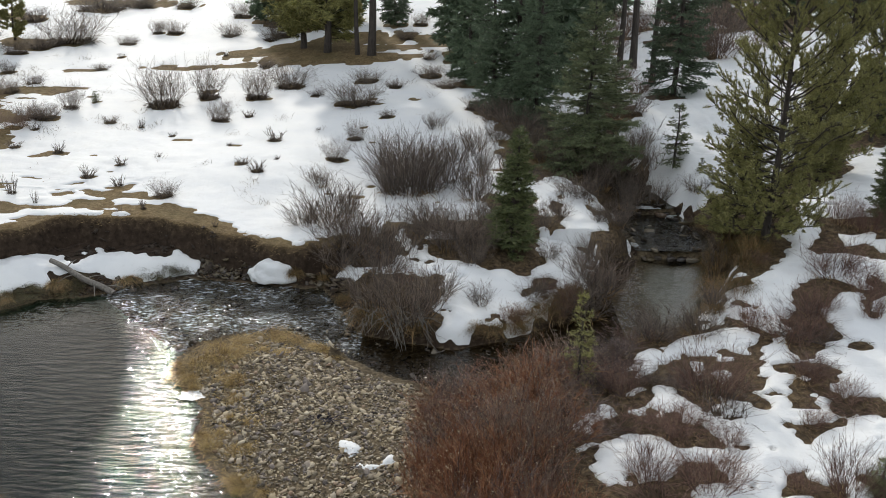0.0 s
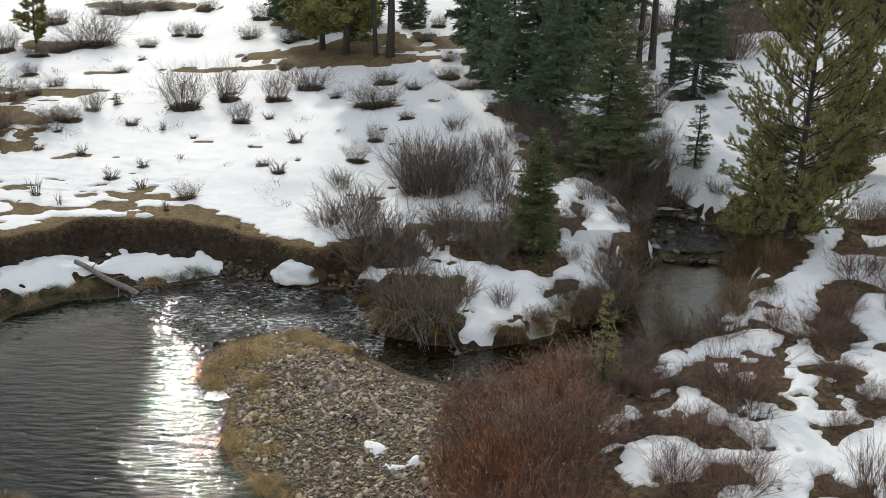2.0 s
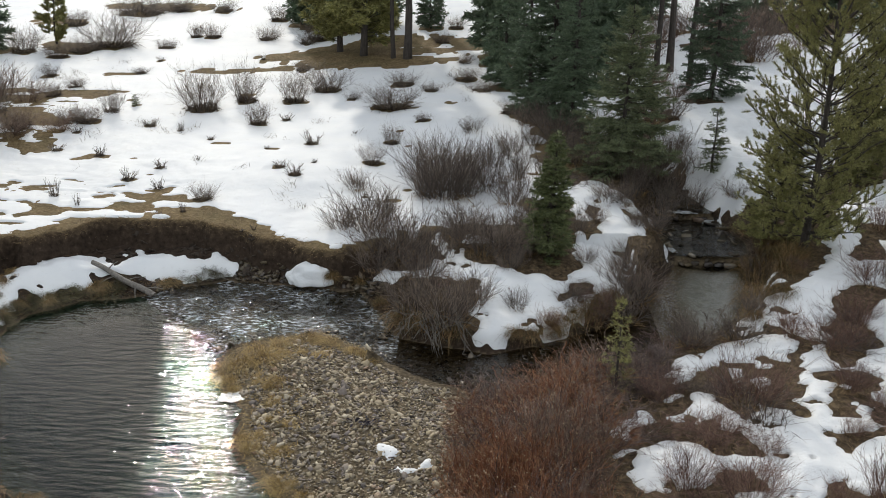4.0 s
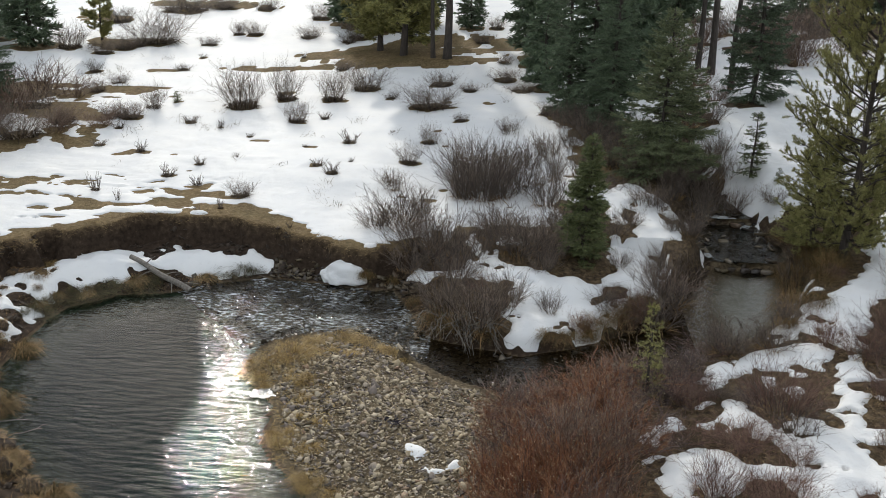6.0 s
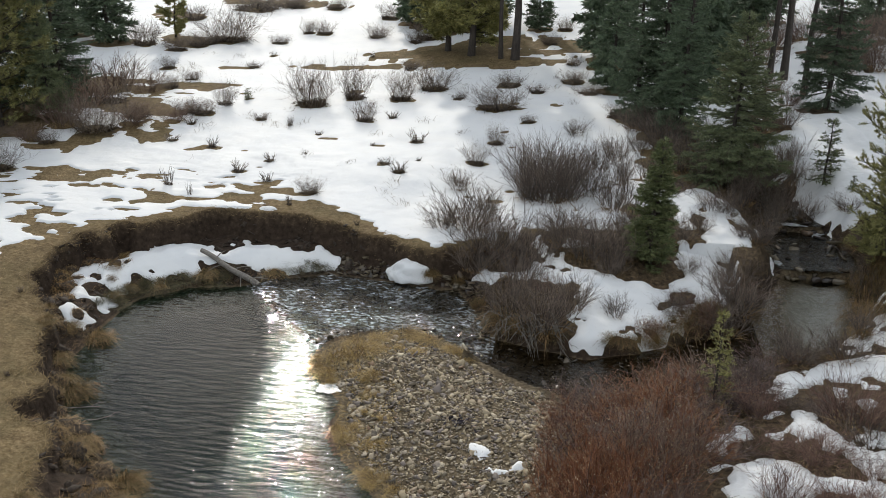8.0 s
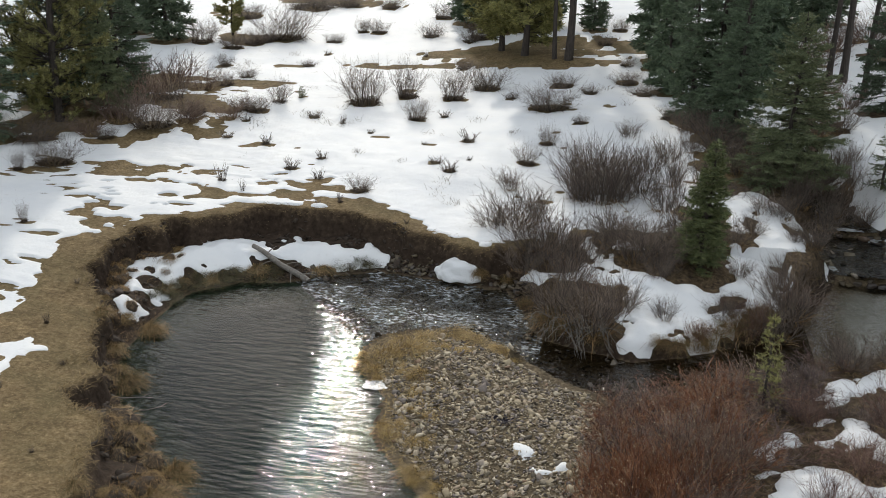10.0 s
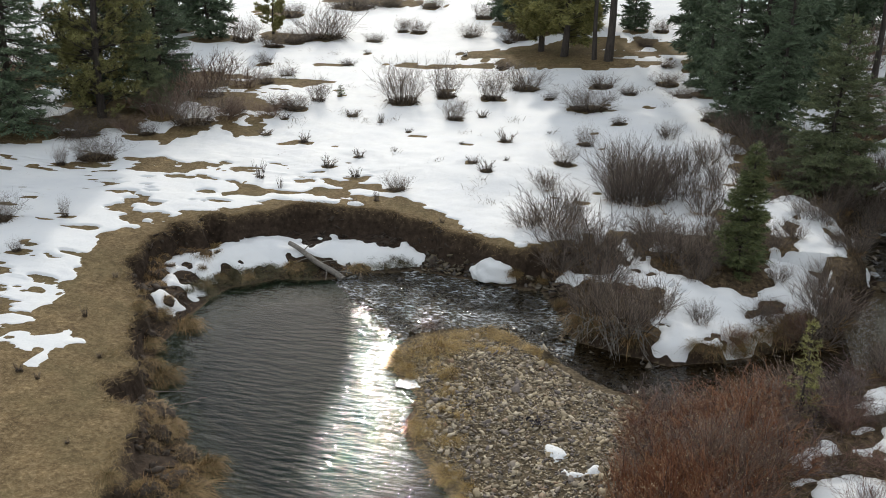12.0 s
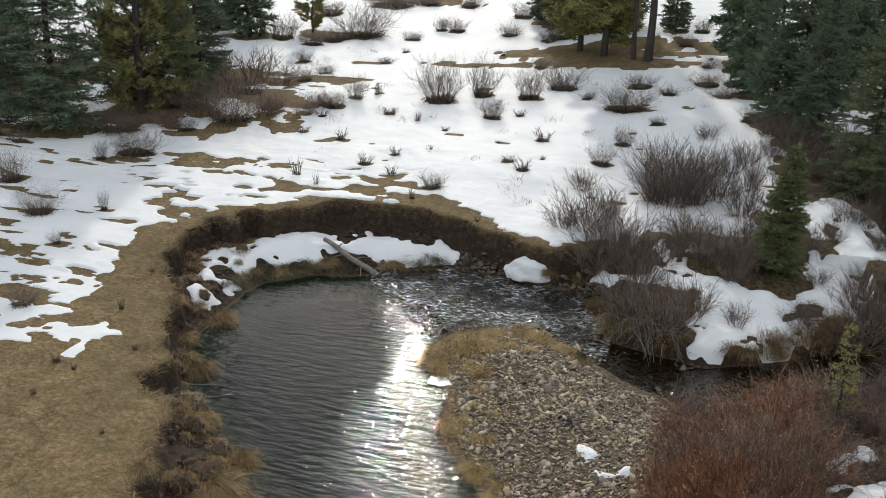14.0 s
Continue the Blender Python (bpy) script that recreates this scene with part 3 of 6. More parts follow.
WILLOWS_FAR = [(-17.44, 43.3, 1.59, 0.7), (-15.47, 46.15, 3.03, 0.82), (-14.21, 47.5, 2.24, 0.66), (-12.06, 47.78, 1.39, 0.59),
    (-9.08, 45.91, 1.32, 0.79), (-5.82, 46.2, 1.58, 0.84), (-2.18, 44.85, 1.02, 0.76), (-1.04, 43.52, 0.89, 0.58),
    (-15.64, 36.95, 1.14, 0.53), (-14.96, 38.49, 1.17, 0.45), (-12.42, 39.64, 0.94, 0.4), (-7, 40.91, 0.94, 0.55),
    (-1.52, 40.5, 0.92, 0.44), (-0.55, 36.47, 0.75, 0.31), (-1.6, 32.96, 0.75, 0.32), (-4.05, 31.75, 0.55, 0.27),
    (-6.39, 36, 0.75, 0.35), (-13.45, 31, 0.77, 0.45), (-13.3, 32.44, 0.8, 0.38), (-11.97, 35.12, 0.63, 0.27)]
TUFTS_FLAT = [(-9.31, 11.73, 0.15, 0.14), (-8.92, 11.61, 0.09, 0.12), (-9.62, 13.97, 0.12, 0.18), (-8.97, 10.73, 0.09, 0.08),
    (-7.5, 10.18, 0.08, 0.07), (-8.58, 12.73, 0.1, 0.1), (-10.27, 17.35, 0.17, 0.15), (-10.03, 15.66, 0.11, 0.12),
    (-6.55, 21.07, 0.18, 0.22), (-6.97, 20.72, 0.13, 0.16), (-9.01, 21.28, 0.16, 0.26), (-4.81, 20.31, 0.12, 0.13)]
WILLOWS_ISLAND = [(-0.83, 23.01, 2.29, 1.58), (-2.46, 20.72, 1.36, 0.79), (-1.66, 19.85, 1.43, 0.95), (-1.25, 17.44, 0.96, 0.85),
    (-0.49, 16.78, 1.13, 0.99), (0.02, 17.46, 0.64, 0.68), (-2.93, 23.12, 0.68, 0.44), (0.24, 23.36, 0.82, 0.87),
    (0.59, 19.87, 1.42, 0.76), (-0.25, 20.24, 0.96, 0.64), (1.05, 19.63, 0.82, 0.69), (0.76, 17.34, 0.42, 0.45),
    (1.84, 17.76, 0.65, 0.29), (2.88, 19.21, 0.58, 0.49), (3.02, 22.59, 0.8, 0.5), (3.47, 21.06, 0.5, 0.4),
    (2.6, 25.4, 0.89, 0.79), (0.85, 26.2, 0.76, 0.65), (-0.22, 27.51, 0.63, 0.42), (1.48, 26.82, 0.62, 0.5),
    (-2.09, 19.32, 0.82, 0.62), (-2.01, 21.14, 0.63, 0.67)]
WILLOWS_MORE = [(-0.94, 19.62, 1.06, 0.75), (0.12, 19.6, 0.94, 0.75), (0.68, 18.82, 0.68, 0.48), (-1.12, 18.72, 0.9, 0.6),
    (-1.9, 19.87, 0.95, 0.76), (-2.92, 20.5, 0.74, 0.52), (2.2, 20.73, 0.62, 0.53), (2.22, 19.51, 0.47, 0.37),
    (-1.23, 22.78, 0.8, 0.85), (-0.3, 23.03, 0.94, 1), (0.39, 25.15, 0.73, 0.78), (0.95, 24.19, 0.71, 0.75),
    (1.67, 24.63, 0.72, 0.76), (2.23, 26.49, 0.92, 0.82), (2.64, 21.39, 0.51, 0.41), (3.34, 22.48, 0.67, 0.5),
    (1.38, 28.22, 0.81, 0.6), (3.11, 24.71, 0.87, 0.77), (3.76, 25.3, 0.89, 0.95), (3.82, 20.89, 0.63, 0.53),
    (1.1, 20.86, 0.99, 0.79), (0.8, 22.55, 1.06, 0.85), (-0.26, 20.99, 0.99, 0.53)]
WILLOWS_BROOK = [(4.63, 26.95, 1.27, 1.18), (4.74, 24.73, 0.88, 0.94), (3.17, 19.68, 0.71, 0.63), (3.14, 18.41, 1.13, 0.72), (2.74, 17.77, 1.1, 0.7), (5.62, 29.45, 0.86, 0.73),
    (5.81, 19.63, 0.61, 0.72), (6.11, 20.04, 0.75, 0.73), (4.98, 16.64, 0.63, 0.45), (4.5, 15.82, 0.91, 0.43), (3.72, 15.75, 0.8, 0.37), (3.8, 26.91, 0.94, 1),
    (3.89, 24, 0.85, 0.91), (6.27, 21.83, 0.67, 0.64), (6.21, 23.53, 0.71, 0.38)]
WILLOWS_BROOK += [(3.9, 17.54, 0.55, 0.47), (8.86, 37.05, 1.3, 1.38), (9.96, 37.8, 1.55, 1.42), (10.16, 41.53, 2.18, 1.29), (11.44, 41.15, 1.93, 1.16), (2.13, 27.37, 1.11, 0.84),
    (3.03, 26.9, 0.94, 0.83), (3.64, 24.31, 1, 0.91), (1.86, 28.29, 0.98, 0.78), (4.98, 27.12, 0.8, 1.02), (4.56, 23.55, 0.71, 0.68), (5.51, 25.75, 0.77, 0.65),
    (5.43, 24.15, 0.65, 0.54), (5.49, 26.95, 0.8, 0.76)]
WILLOWS_RIGHT = [(4.15, 13.59, 1.16, 0.95), (5.87, 15.32, 1.2, 0.53), (5.21, 10.94, 0.87, 0.76), (3.4, 12.5, 1, 0.44), (2.82, 11.46, 0.78, 0.66),
    (3.53, 11.08, 0.92, 0.65), (5.68, 13.89, 0.74, 0.45), (6.09, 13.36, 0.55, 0.34), (5.36, 12.65, 0.43, 0.37),
    (7.56, 17.93, 1.27, 0.74), (7.79, 17.13, 0.79, 0.6), (7.48, 15.97, 0.53, 0.68), (5.32, 15.68, 0.71, 0.54),
    (6.51, 16.09, 0.84, 0.67), (8.63, 20.63, 0.79, 0.7), (9.03, 20.22, 0.78, 0.69), (4.03, 12.15, 0.49, 0.35),
    (2.83, 13.81, 0.71, 0.57), (4.67, 11.05, 0.47, 0.33), (6.2, 18.45, 0.46, 0.31), (2.22, 17.47, 0.65, 0.52),
    (2.51, 17.8, 0.66, 0.47), (1.33, 16.95, 0.52, 0.39)]
WILLOWS_LEFT = [(-14.47, 22.25, 1.23, 0.74), (-13.88, 17.52, 0.79, 0.63), (-12.64, 18.07, 0.2, 0.48), (-15.02, 21.56, 0.34, 0.57),
    (-12.44, 16.09, 0.24, 0.28), (-11.15, 13.34, 0.48, 0.39), (-15.89, 19.2, 0.73, 0.85), (-17.64, 21.82, 0.49, 0.43),
    (-19.89, 25.42, 2.04, 1.38), (-13.47, 25.71, 1.51, 1.07), (-14.31, 28.54, 1.47, 0.78), (-17, 31.78, 1.24, 0.99),
    (-23.13, 28.58, 1.89, 1.34), (-16.05, 23.96, 1.5, 0.71), (-14.34, 24.66, 0.66, 0.35), (-14.85, 34.25, 0.64, 0.45),
    (-17.13, 37.33, 1.4, 0.99), (-15.18, 37.88, 1.16, 0.62), (-12.88, 27.12, 1.04, 0.55), (-11.64, 28.07, 1.05, 0.47)]
WILLOWS_BACK = [(-23.52, 29.38, 2.58, 1.83), (-20.45, 26.74, 1.93, 1.44), (-20.1, 24.65, 1.65, 1.17), (-22.29, 30.54, 1.73, 1.38), (-14.51, 25.97, 1.54, 0.91), (-14.79, 27.94, 1.63, 1.16),
    (-15.18, 30.72, 1.57, 1.04), (-16.96, 30.12, 1.39, 1.26), (-13.89, 30.16, 1.14, 0.71), (-11.8, 27.14, 0.85, 0.54), (-18.33, 31.8, 1.26, 1.12), (-28.73, 35.5, 2.59, 1.38),
    (-12.72, 26.38, 1.01, 0.72), (-14.89, 24.7, 0.83, 0.53)]
WILLOWS_BACK += [(10.01, 39.84, 1.86, 1.49), (10.17, 37.37, 1.98, 1.29), (12.46, 42.39, 2.25, 1.33), (6.28, 32.26, 0.94, 0.8), (6.11, 34.63, 1.2, 0.64), (4.94, 29.35, 1.03, 0.91),
    (10.05, 44.26, 1.8, 1.37), (12.03, 37.74, 1.35, 0.96), (5.6, 40.5, 1.6, 1.2), (7.2, 41.5, 1.8, 1.3), (6.3, 38.4, 1.4, 1), (8.6, 43, 1.9, 1.3)]
SPRUCES = [(2.18, 29.45, 2.37, 7.21), (3.65, 24.9, 2.8, 4.25), (1.46, 19.49, 1.08, 2.6), (7.2, 31.5, 1.95, 6.6), (5.94, 25, 0.78, 1.72), (6.35, 23.93, 0.26, 0.46),
    (0.79, 37.13, 2.32, 7.41), (9.73, 20.77, 1.07, 2.14), (12.18, 27.25, 1.71, 4.74), (5.65, 10.98, 0.48, 0.51), (-7.88, 44.84, 1.29, 4.11), (-2.12, 43.53, 1.23, 3.15),
    (-10.54, 30.16, 0.33, 0.35), (0.17, 36.21, 0.45, 0.66), (5, 42.53, 1.94, 7.74), (-6.98, 44.58, 2.56, 7.07)]
SPRUCES += [(-5.71, 43.34, 2.23, 6.85), (-4.49, 44.36, 2.27, 6.98), (1.43, 29.6, 1.7, 6.33), (2.63, 27.81, 1.61, 5.65), (13.87, 46.61, 2.47, 8.77), (15.39, 45.76, 2.45, 8.7),
    (17.28, 45.4, 2.47, 8.17), (19.24, 46.24, 2.55, 8.42), (12.01, 45.3, 1.85, 7.04), (3.4, 34.2, 2.4, 8.4), (4.4, 39, 2.3, 8.5), (7.6, 47, 2.4, 8),
    (6.3, 44, 2, 8), (0.9, 33.6, 1.5, 4.6)]
SPRUCES_LEFT = [(-17.71, 23.6, 3.07, 7.61), (-15.2, 26.4, 1.6, 3.5), (-18.52, 37.39, 2.14, 5.55), (-20.65, 38.57, 1.99, 5.82),
    # The spruce at -19.78, 22.38 is added left of view to shade the snow.
    (-21.74, 36.56, 2.18, 6.43), (-28.53, 35.6, 1.81, 5.51), (-19.78, 22.38, 2.76, 7.33), (-24.54, 27.29, 3.36, 8.94), (-17.3, 27.3, 2.8, 7.6), (-15.7, 28.0, 2.0, 5.6)]
PINES = [(6.66, 19.64, 2.82, 6.26), (9.61, 24.3, 2.12, 6.76), (-4.42, 38.22, 3.72, 6.98), (-5.48, 39, 3.13, 6.67),
    (-16.61, 39.3, 1.21, 2.45), (2.22, 14.13, 0.54, 1.54), (11.62, 26.81, 1.51, 5.36), (6.22, 20.26, 1.63, 2.53), (9.11, 23.66, 1.32, 2.35)]
PINES_LEFT = [(-16.23, 25.58, 3.32, 7.8)]
TRUNKS = [(-2.75, 37.28, 0.3, 9.5), (-3.19, 37.34, 0.17, 8.61), (6.3, 36.1, 0.21, 8.88), (6.63, 35.89, 0.27, 9.28),
    (7.03, 33.62, 0.2, 7.92)]
TUSSOCKS = [(-8.56, 15.58, 0.66, 0.7), (-8.04, 13.57, 0.75, 0.64), (-8.79, 14.53, 0.53, 0.45), (-7.05, 11.72, 0.62, 0.42),
    (-6.05, 11.27, 0.64, 0.63), (-8.31, 13.78, 0.5, 0.54), (-5.83, 10.14, 0.94, 0.42), (-6.58, 9.66, 0.39, 0.25),
    (-8.92, 17.66, 0.38, 0.31), (-9.06, 17.18, 0.38, 0.25), (-8.47, 18.08, 0.31, 0.23), (-7.64, 18.56, 0.55, 0.41),
    (-6.41, 19.06, 0.61, 0.26), (-3, 19.14, 0.35, 0.37), (-9.07, 14.81, 0.42, 0.34), (-9.14, 15.6, 0.44, 0.35)]
BANK_GRASS = [(0.7, 16.62, 0.42, 0.3), (1.0, 16.72, 0.46, 0.32), (1.4, 16.9, 0.48, 0.34), (-1.35, 17.23, 0.64, 0.45), (-0.9, 16.79, 0.52, 0.5), (-1.85, 18.06, 0.44, 0.41), (-0.33, 16.6, 0.41, 0.33), (5.95, 19.77, 0.93, 0.92), (6.13, 19.8, 0.92, 0.85), (5.61, 18.53, 0.82, 0.68), (5.56, 17.29, 0.65, 0.52), (5.96, 20.6, 0.51, 0.68), (6.27, 19.09, 0.72, 0.76), (4.88, 16.43, 0.42, 0.33), (6.2, 22.3, 0.55, 0.44), (5.98, 18.46, 0.58, 0.49), (-2.37, 19.2, 0.35, 0.37), (-2.99, 19.14, 0.29, 0.31), (1.6, 17.15, 0.63, 0.51), (2.11, 17.51, 0.65, 0.52), (2.4, 17.81, 0.55, 0.46), (2.65, 18.18, 0.44, 0.47)]
BAR_GRASS = [(-4.05, 15.52, 0.6, 0.43), (-3.68, 15.69, 0.71, 0.43), (-4.09, 14.94, 0.39, 0.31), (-4.34, 15.09, 0.4, 0.32),
    (-3.52, 16.29, 0.52, 0.28), (-3.08, 16.71, 0.63, 0.22), (-2.63, 16.62, 0.52, 0.2), (-2.16, 16.25, 0.41, 0.16),
    (-3.28, 14.88, 0.39, 0.26), (-3.24, 14.3, 0.37, 0.2), (-3.31, 12.84, 0.43, 0.23), (-3.47, 13.09, 0.35, 0.19),
    (-2.73, 11.94, 0.41, 0.26), (-2.77, 12.76, 0.26, 0.13), (-2.84, 13.41, 0.27, 0.13), (-3.91, 16.14, 0.52, 0.28),
    (-1.89, 15.84, 0.3, 0.11)]
# Grass flat beside the pond that the sun has cleared.
PLATEAU = [(-11.06, 11.86), (-10.69, 12.19), (-10.16, 12.61), (-10.1, 13.6), (-10.39, 14.9), (-10.68, 16.23), (-10.76, 17.33), (-10.28, 18.38), (-9.85, 18.85), (-9, 18), (-4, 6), (-4, -60), (-40, -60), (-20, 9)]

# ---------------------------------------------------------------- helpers of this scene
def mesh_of(name, verts, faces, material, smooth_faces=False):
    me = bpy.data.meshes.new(name)
    verts, faces = np.asarray(verts, np.float32), np.asarray(faces, np.int32)
    me.vertices.add(len(verts))
    me.vertices.foreach_set("co", verts.ravel())
    k = faces.shape[1]
    me.loops.add(faces.size)
    me.loops.foreach_set("vertex_index", faces.ravel())
    me.polygons.add(len(faces))
    me.polygons.foreach_set("loop_start", np.arange(0, faces.size, k, dtype=np.int32))
    me.polygons.foreach_set("loop_total", np.full(len(faces), k, np.int32))
    if smooth_faces:
        me.polygons.foreach_set("use_smooth", np.ones(len(faces), bool))
    me.update(calc_edges=True)
    me.validate()
    me.materials.append(material)
    return me


def part(name, mesh, parent=None, label=""):
    ob = new(name, mesh)
    ob.parent = parent
    return tagged(ob, label)


def thing(name, label, category, group="", at=(0, 0, 0)):
    ob = new(name)
    ob.empty_display_size = 0.1
    ob.location = at
    return tagged(ob, label, category, group)


def place_at(x, y, turn=0.0, scale=(1, 1, 1), lift=0.0, lean=(0, 0)):
    z = float(land(x, y)[0])
    return Matrix.LocRotScale((x, y, z + lift), Euler((lean[0], lean[1], turn)), scale)


def joined(*shapes):
    """Several (verts, faces) of the same face size as one."""
    verts, faces, start = [], [], 0
    for v, f in shapes:
        verts.append(v), faces.append(np.asarray(f) + start)
        start += len(v)
    return np.concatenate(verts), np.concatenate(faces)


def cut(f):
    """Quads as triangles."""
    f = np.asarray(f)
    return np.concatenate([f[:, [0, 1, 2]], f[:, [0, 2, 3]]]) if f.shape[1] == 4 else f


def spikes(start, end, radius):
    """Thin three-sided points, one from each start to each end."""
    way = unit(end - start)
    side = unit(np.cross(way, np.array([0.31, 0.55, 0.21])))
    other = np.cross(way, side)
    v = np.stack([start + side * radius, start + (other * 0.87 - side * 0.5) * radius, start - (other * 0.87 + side * 0.5) * radius, end], 1).reshape(-1, 3)
    i = np.arange(len(start))[:, None] * 4
    return v, np.stack([i + [0, 1, 3], i + [1, 2, 3], i + [2, 0, 3]], 1).reshape(-1, 3)


def tubes(points, radius, sides=3):
    """Round strands: points (n, k, 3), radius (n, k)."""
    p, r = np.asarray(points, float), np.asarray(radius, float)
    n, k, _ = p.shape
    way = np.gradient(p, axis=1)
    way /= np.linalg.norm(way, axis=2, keepdims=True) + 1e-9
    side = np.cross(way, np.array([0.31, 0.55, 0.21]))
    side /= np.linalg.norm(side, axis=2, keepdims=True) + 1e-9
    other = np.cross(way, side)
    turn = np.arange(sides) * 2 * np.pi / sides
    ring = side[:, :, None] * np.cos(turn)[:, None] + other[:, :, None] * np.sin(turn)[:, None]
    verts = (p[:, :, None] + r[:, :, None, None] * ring).reshape(-1, 3)
    i, j, s = np.meshgrid(np.arange(n), np.arange(k - 1), np.arange(sides), indexing="ij")
    a, b = (i * k + j) * sides + s, (i * k + j) * sides + (s + 1) % sides
    return verts, np.stack([a, b, b + sides, a + sides], -1).reshape(-1, 4)


def bent(start, way, length, k, rise, rng, jitter=0.06):
    """Strands that start at points, go a way and bend upwards by rise (downwards if negative)."""
    u = np.linspace(0, 1, k)[None, :, None]
    length = np.asarray(length)[:, None, None]
    p = start[:, None] + way[:, None] * u * length
    p[:, :, 2] += (rise if np.isscalar(rise) else np.asarray(rise)[:, None]) * (u[..., 0] ** 2) * length[..., 0]
    p += rng.normal(0, jitter, p.shape) * u * length
    return p


def unit(v):
    return v / (np.linalg.norm(v, axis=-1, keepdims=True) + 1e-9)


def on_strand(p, u):
    """The point and the way at u (0 to 1) of each strand."""
    k = p.shape[1] - 1
    i = np.minimum((u * k).astype(int), k - 1)
    f = (u * k - i)[:, None]
    n = np.arange(len(p))
    a, b = p[n, i], p[n, i + 1]
    return a + (b - a) * f, unit(b - a)


# ---------------------------------------------------------------- ground, snow, water
def steps(low, fine_low, fine_high, high, size, grow, before):
    """Grid lines: even between fine_low and fine_high, wider and wider outside."""
    mid = list(np.arange(fine_low, fine_high, size))
    s, v = size, mid[-1]
    while v < high:
        s *= grow
        v += s
        mid.append(v)
    s, v = size, mid[0]
    while v > low:
        s *= before
        v -= s
        mid.insert(0, v)
    return np.array(mid)


GX, GY = steps(-700, -12.0, 8.0, 700, 0.055, 1.06, 1.05), steps(-120, 10.3, 25.0, 900, 0.055, 1.026, 1.13)
XX, YY = np.meshgrid(GX, GY)
ZZ, STONY, SOIL, TURF = land(XX, YY)


def within(x, y, outlines):
    """How far inside the nearest of several outlines a place lies, -3 where it is far from all."""
    best = np.full(np.shape(x), -3.0)
    for outline in outlines:
        (x0, y0), (x1, y1) = np.min(outline, 0) - 1.6, np.max(outline, 0) + 1.6
        near = (x > x0) & (x < x1) & (y > y0) & (y < y1)
        if near.any():
            best[near] = np.maximum(best[near], inward(x[near], y[near], outline))
    return best


def melted(x, y):
    """How far inside the snow a place lies, in metres, and how deep the snow is."""
    ragged = 0.15 * rough(x, y, 0.8, 41) + 0.13 * grain(x, y, 0.30, 43)
    meadow = inward(x, y, MEADOW)
    edge = 0.36 + 0.32 * rough(x, y, 1.8, 44)
    f = np.minimum(meadow - edge, 2.5)
    f = np.minimum(f, -inward(x, y, PLATEAU) - 0.1)
    f = np.maximum(f, np.minimum((y - 27.0) * 0.8 + 1.5 * rough(x, y, 4, 47), 2.0) * (np.abs(x - 5.0) > 0.9))
    for cx, cy, rx, ry in BARE:
        d = np.sqrt(((x - cx) / rx) ** 2 + ((y - cy) / ry) ** 2)
        f = np.minimum(f, (d - 1) * min(rx, ry) * 1.2 + 2.2 * ragged)
    fringe = rough(x * 0.6, y, 1.1, 46, 5)
    bald = within(x + 0.35 * fringe, y + 0.22 * rough(x, y, 0.8, 52, 4), BARE_MEADOW) + 0.34 * fringe - 0.14
    f = np.where(bald > -1.5, np.minimum(f, np.maximum(-bald, 0.6 * rough(x * 0.5, y, 0.8, 50, 4) - 0.15)), f)
    streaks = 0.5 * rough(x * 0.35, y, 0.8, 45) + 0.12
    left = smooth(2.3, 0.6, meadow) * (x < -4.5)
    f = np.where(left > 0, f - left * np.maximum(0, streaks) * 1.6, f)
    holes = rough(x * 0.5, y, 0.30, 48) + 0.30 * rough(x, y, 1.6, 49)
    zone = smooth(-6.0, -8.0, x) * smooth(24.5, 21.0, y) * smooth(11, 13, y)
    f = np.minimum(f, 0.9 - 3.2 * zone * smooth(0.08, 0.5, holes))
    for cx, cy, w, h in WILLOWS_MEADOW + TUFTS_MEADOW + WILLOWS_LEFT + WILLOWS_BACK + WILLOWS_FAR:
        d = np.sqrt((x - cx) ** 2 + ((y - cy) / 0.8) ** 2)
        f = np.minimum(f, (d - 0.27 * w) * 1.1)
    for cx, cy, w, h in SPRUCES + PINES + SPRUCES_LEFT + PINES_LEFT:
        d = np.hypot(x - cx, y - cy)
        f = np.minimum(f, (d - 0.38 * w) * 0.9)
    deep = np.full(np.shape(x), 0.12)
    wx, wy = rough(x, y, 0.40, 91, 5), rough(x, y, 0.40, 95, 5)
    g = within(x + 0.10 * wx, y + 0.14 * wy, SNOW_ISLAND + SNOW_NEAR + SNOW_RIGHT + SNOW_FLAT)
    g = np.maximum(g, within(x + 0.06 * wx, y + 0.08 * wy, SNOW_LEDGE) + 0.04)
    for cx, cy, rx, ry in SNOW_BAR + SNOW_BANK:
        d = np.sqrt(((x + 0.1 * wx - cx) / rx) ** 2 + ((y + 0.1 * wy - cy) / ry) ** 2)
        g = np.maximum(g, (1 - d) * min(rx, ry) * 1.1)
    g = np.minimum(g, -within(x + 0.08 * wx, y + 0.10 * wy, MELT_HOLES))
    g = g + 0.04
    deep = np.where(g > f, 0.19, deep)
    f = np.maximum(f, g)
    spots = np.random.default_rng(77)
    for n in range(36):
        cx, cy, r = spots.uniform(-14, 1), spots.uniform(21.5, 33), spots.uniform(0.02, 0.09)
        near = (np.abs(x - cx) < 1) & (np.abs(y - cy) < 1)
        f = np.where(near, np.minimum(f, (np.hypot((x - cx) * 0.7, y - cy) - r) * 1.2), f)
    deep = np.where((x < -9.4) & (y < 15), 0.09, deep)
    # stalks and twigs melt small pits into the snow along the creek
    pits = rough(x, y, 0.5, 57) + 0.6 * grain(x, y, 0.16, 58)
    f = np.where((x > -2.2) & (y < 25), np.minimum(f, 0.8 - 2.2 * smooth(0.62, 0.95, pits)), f)
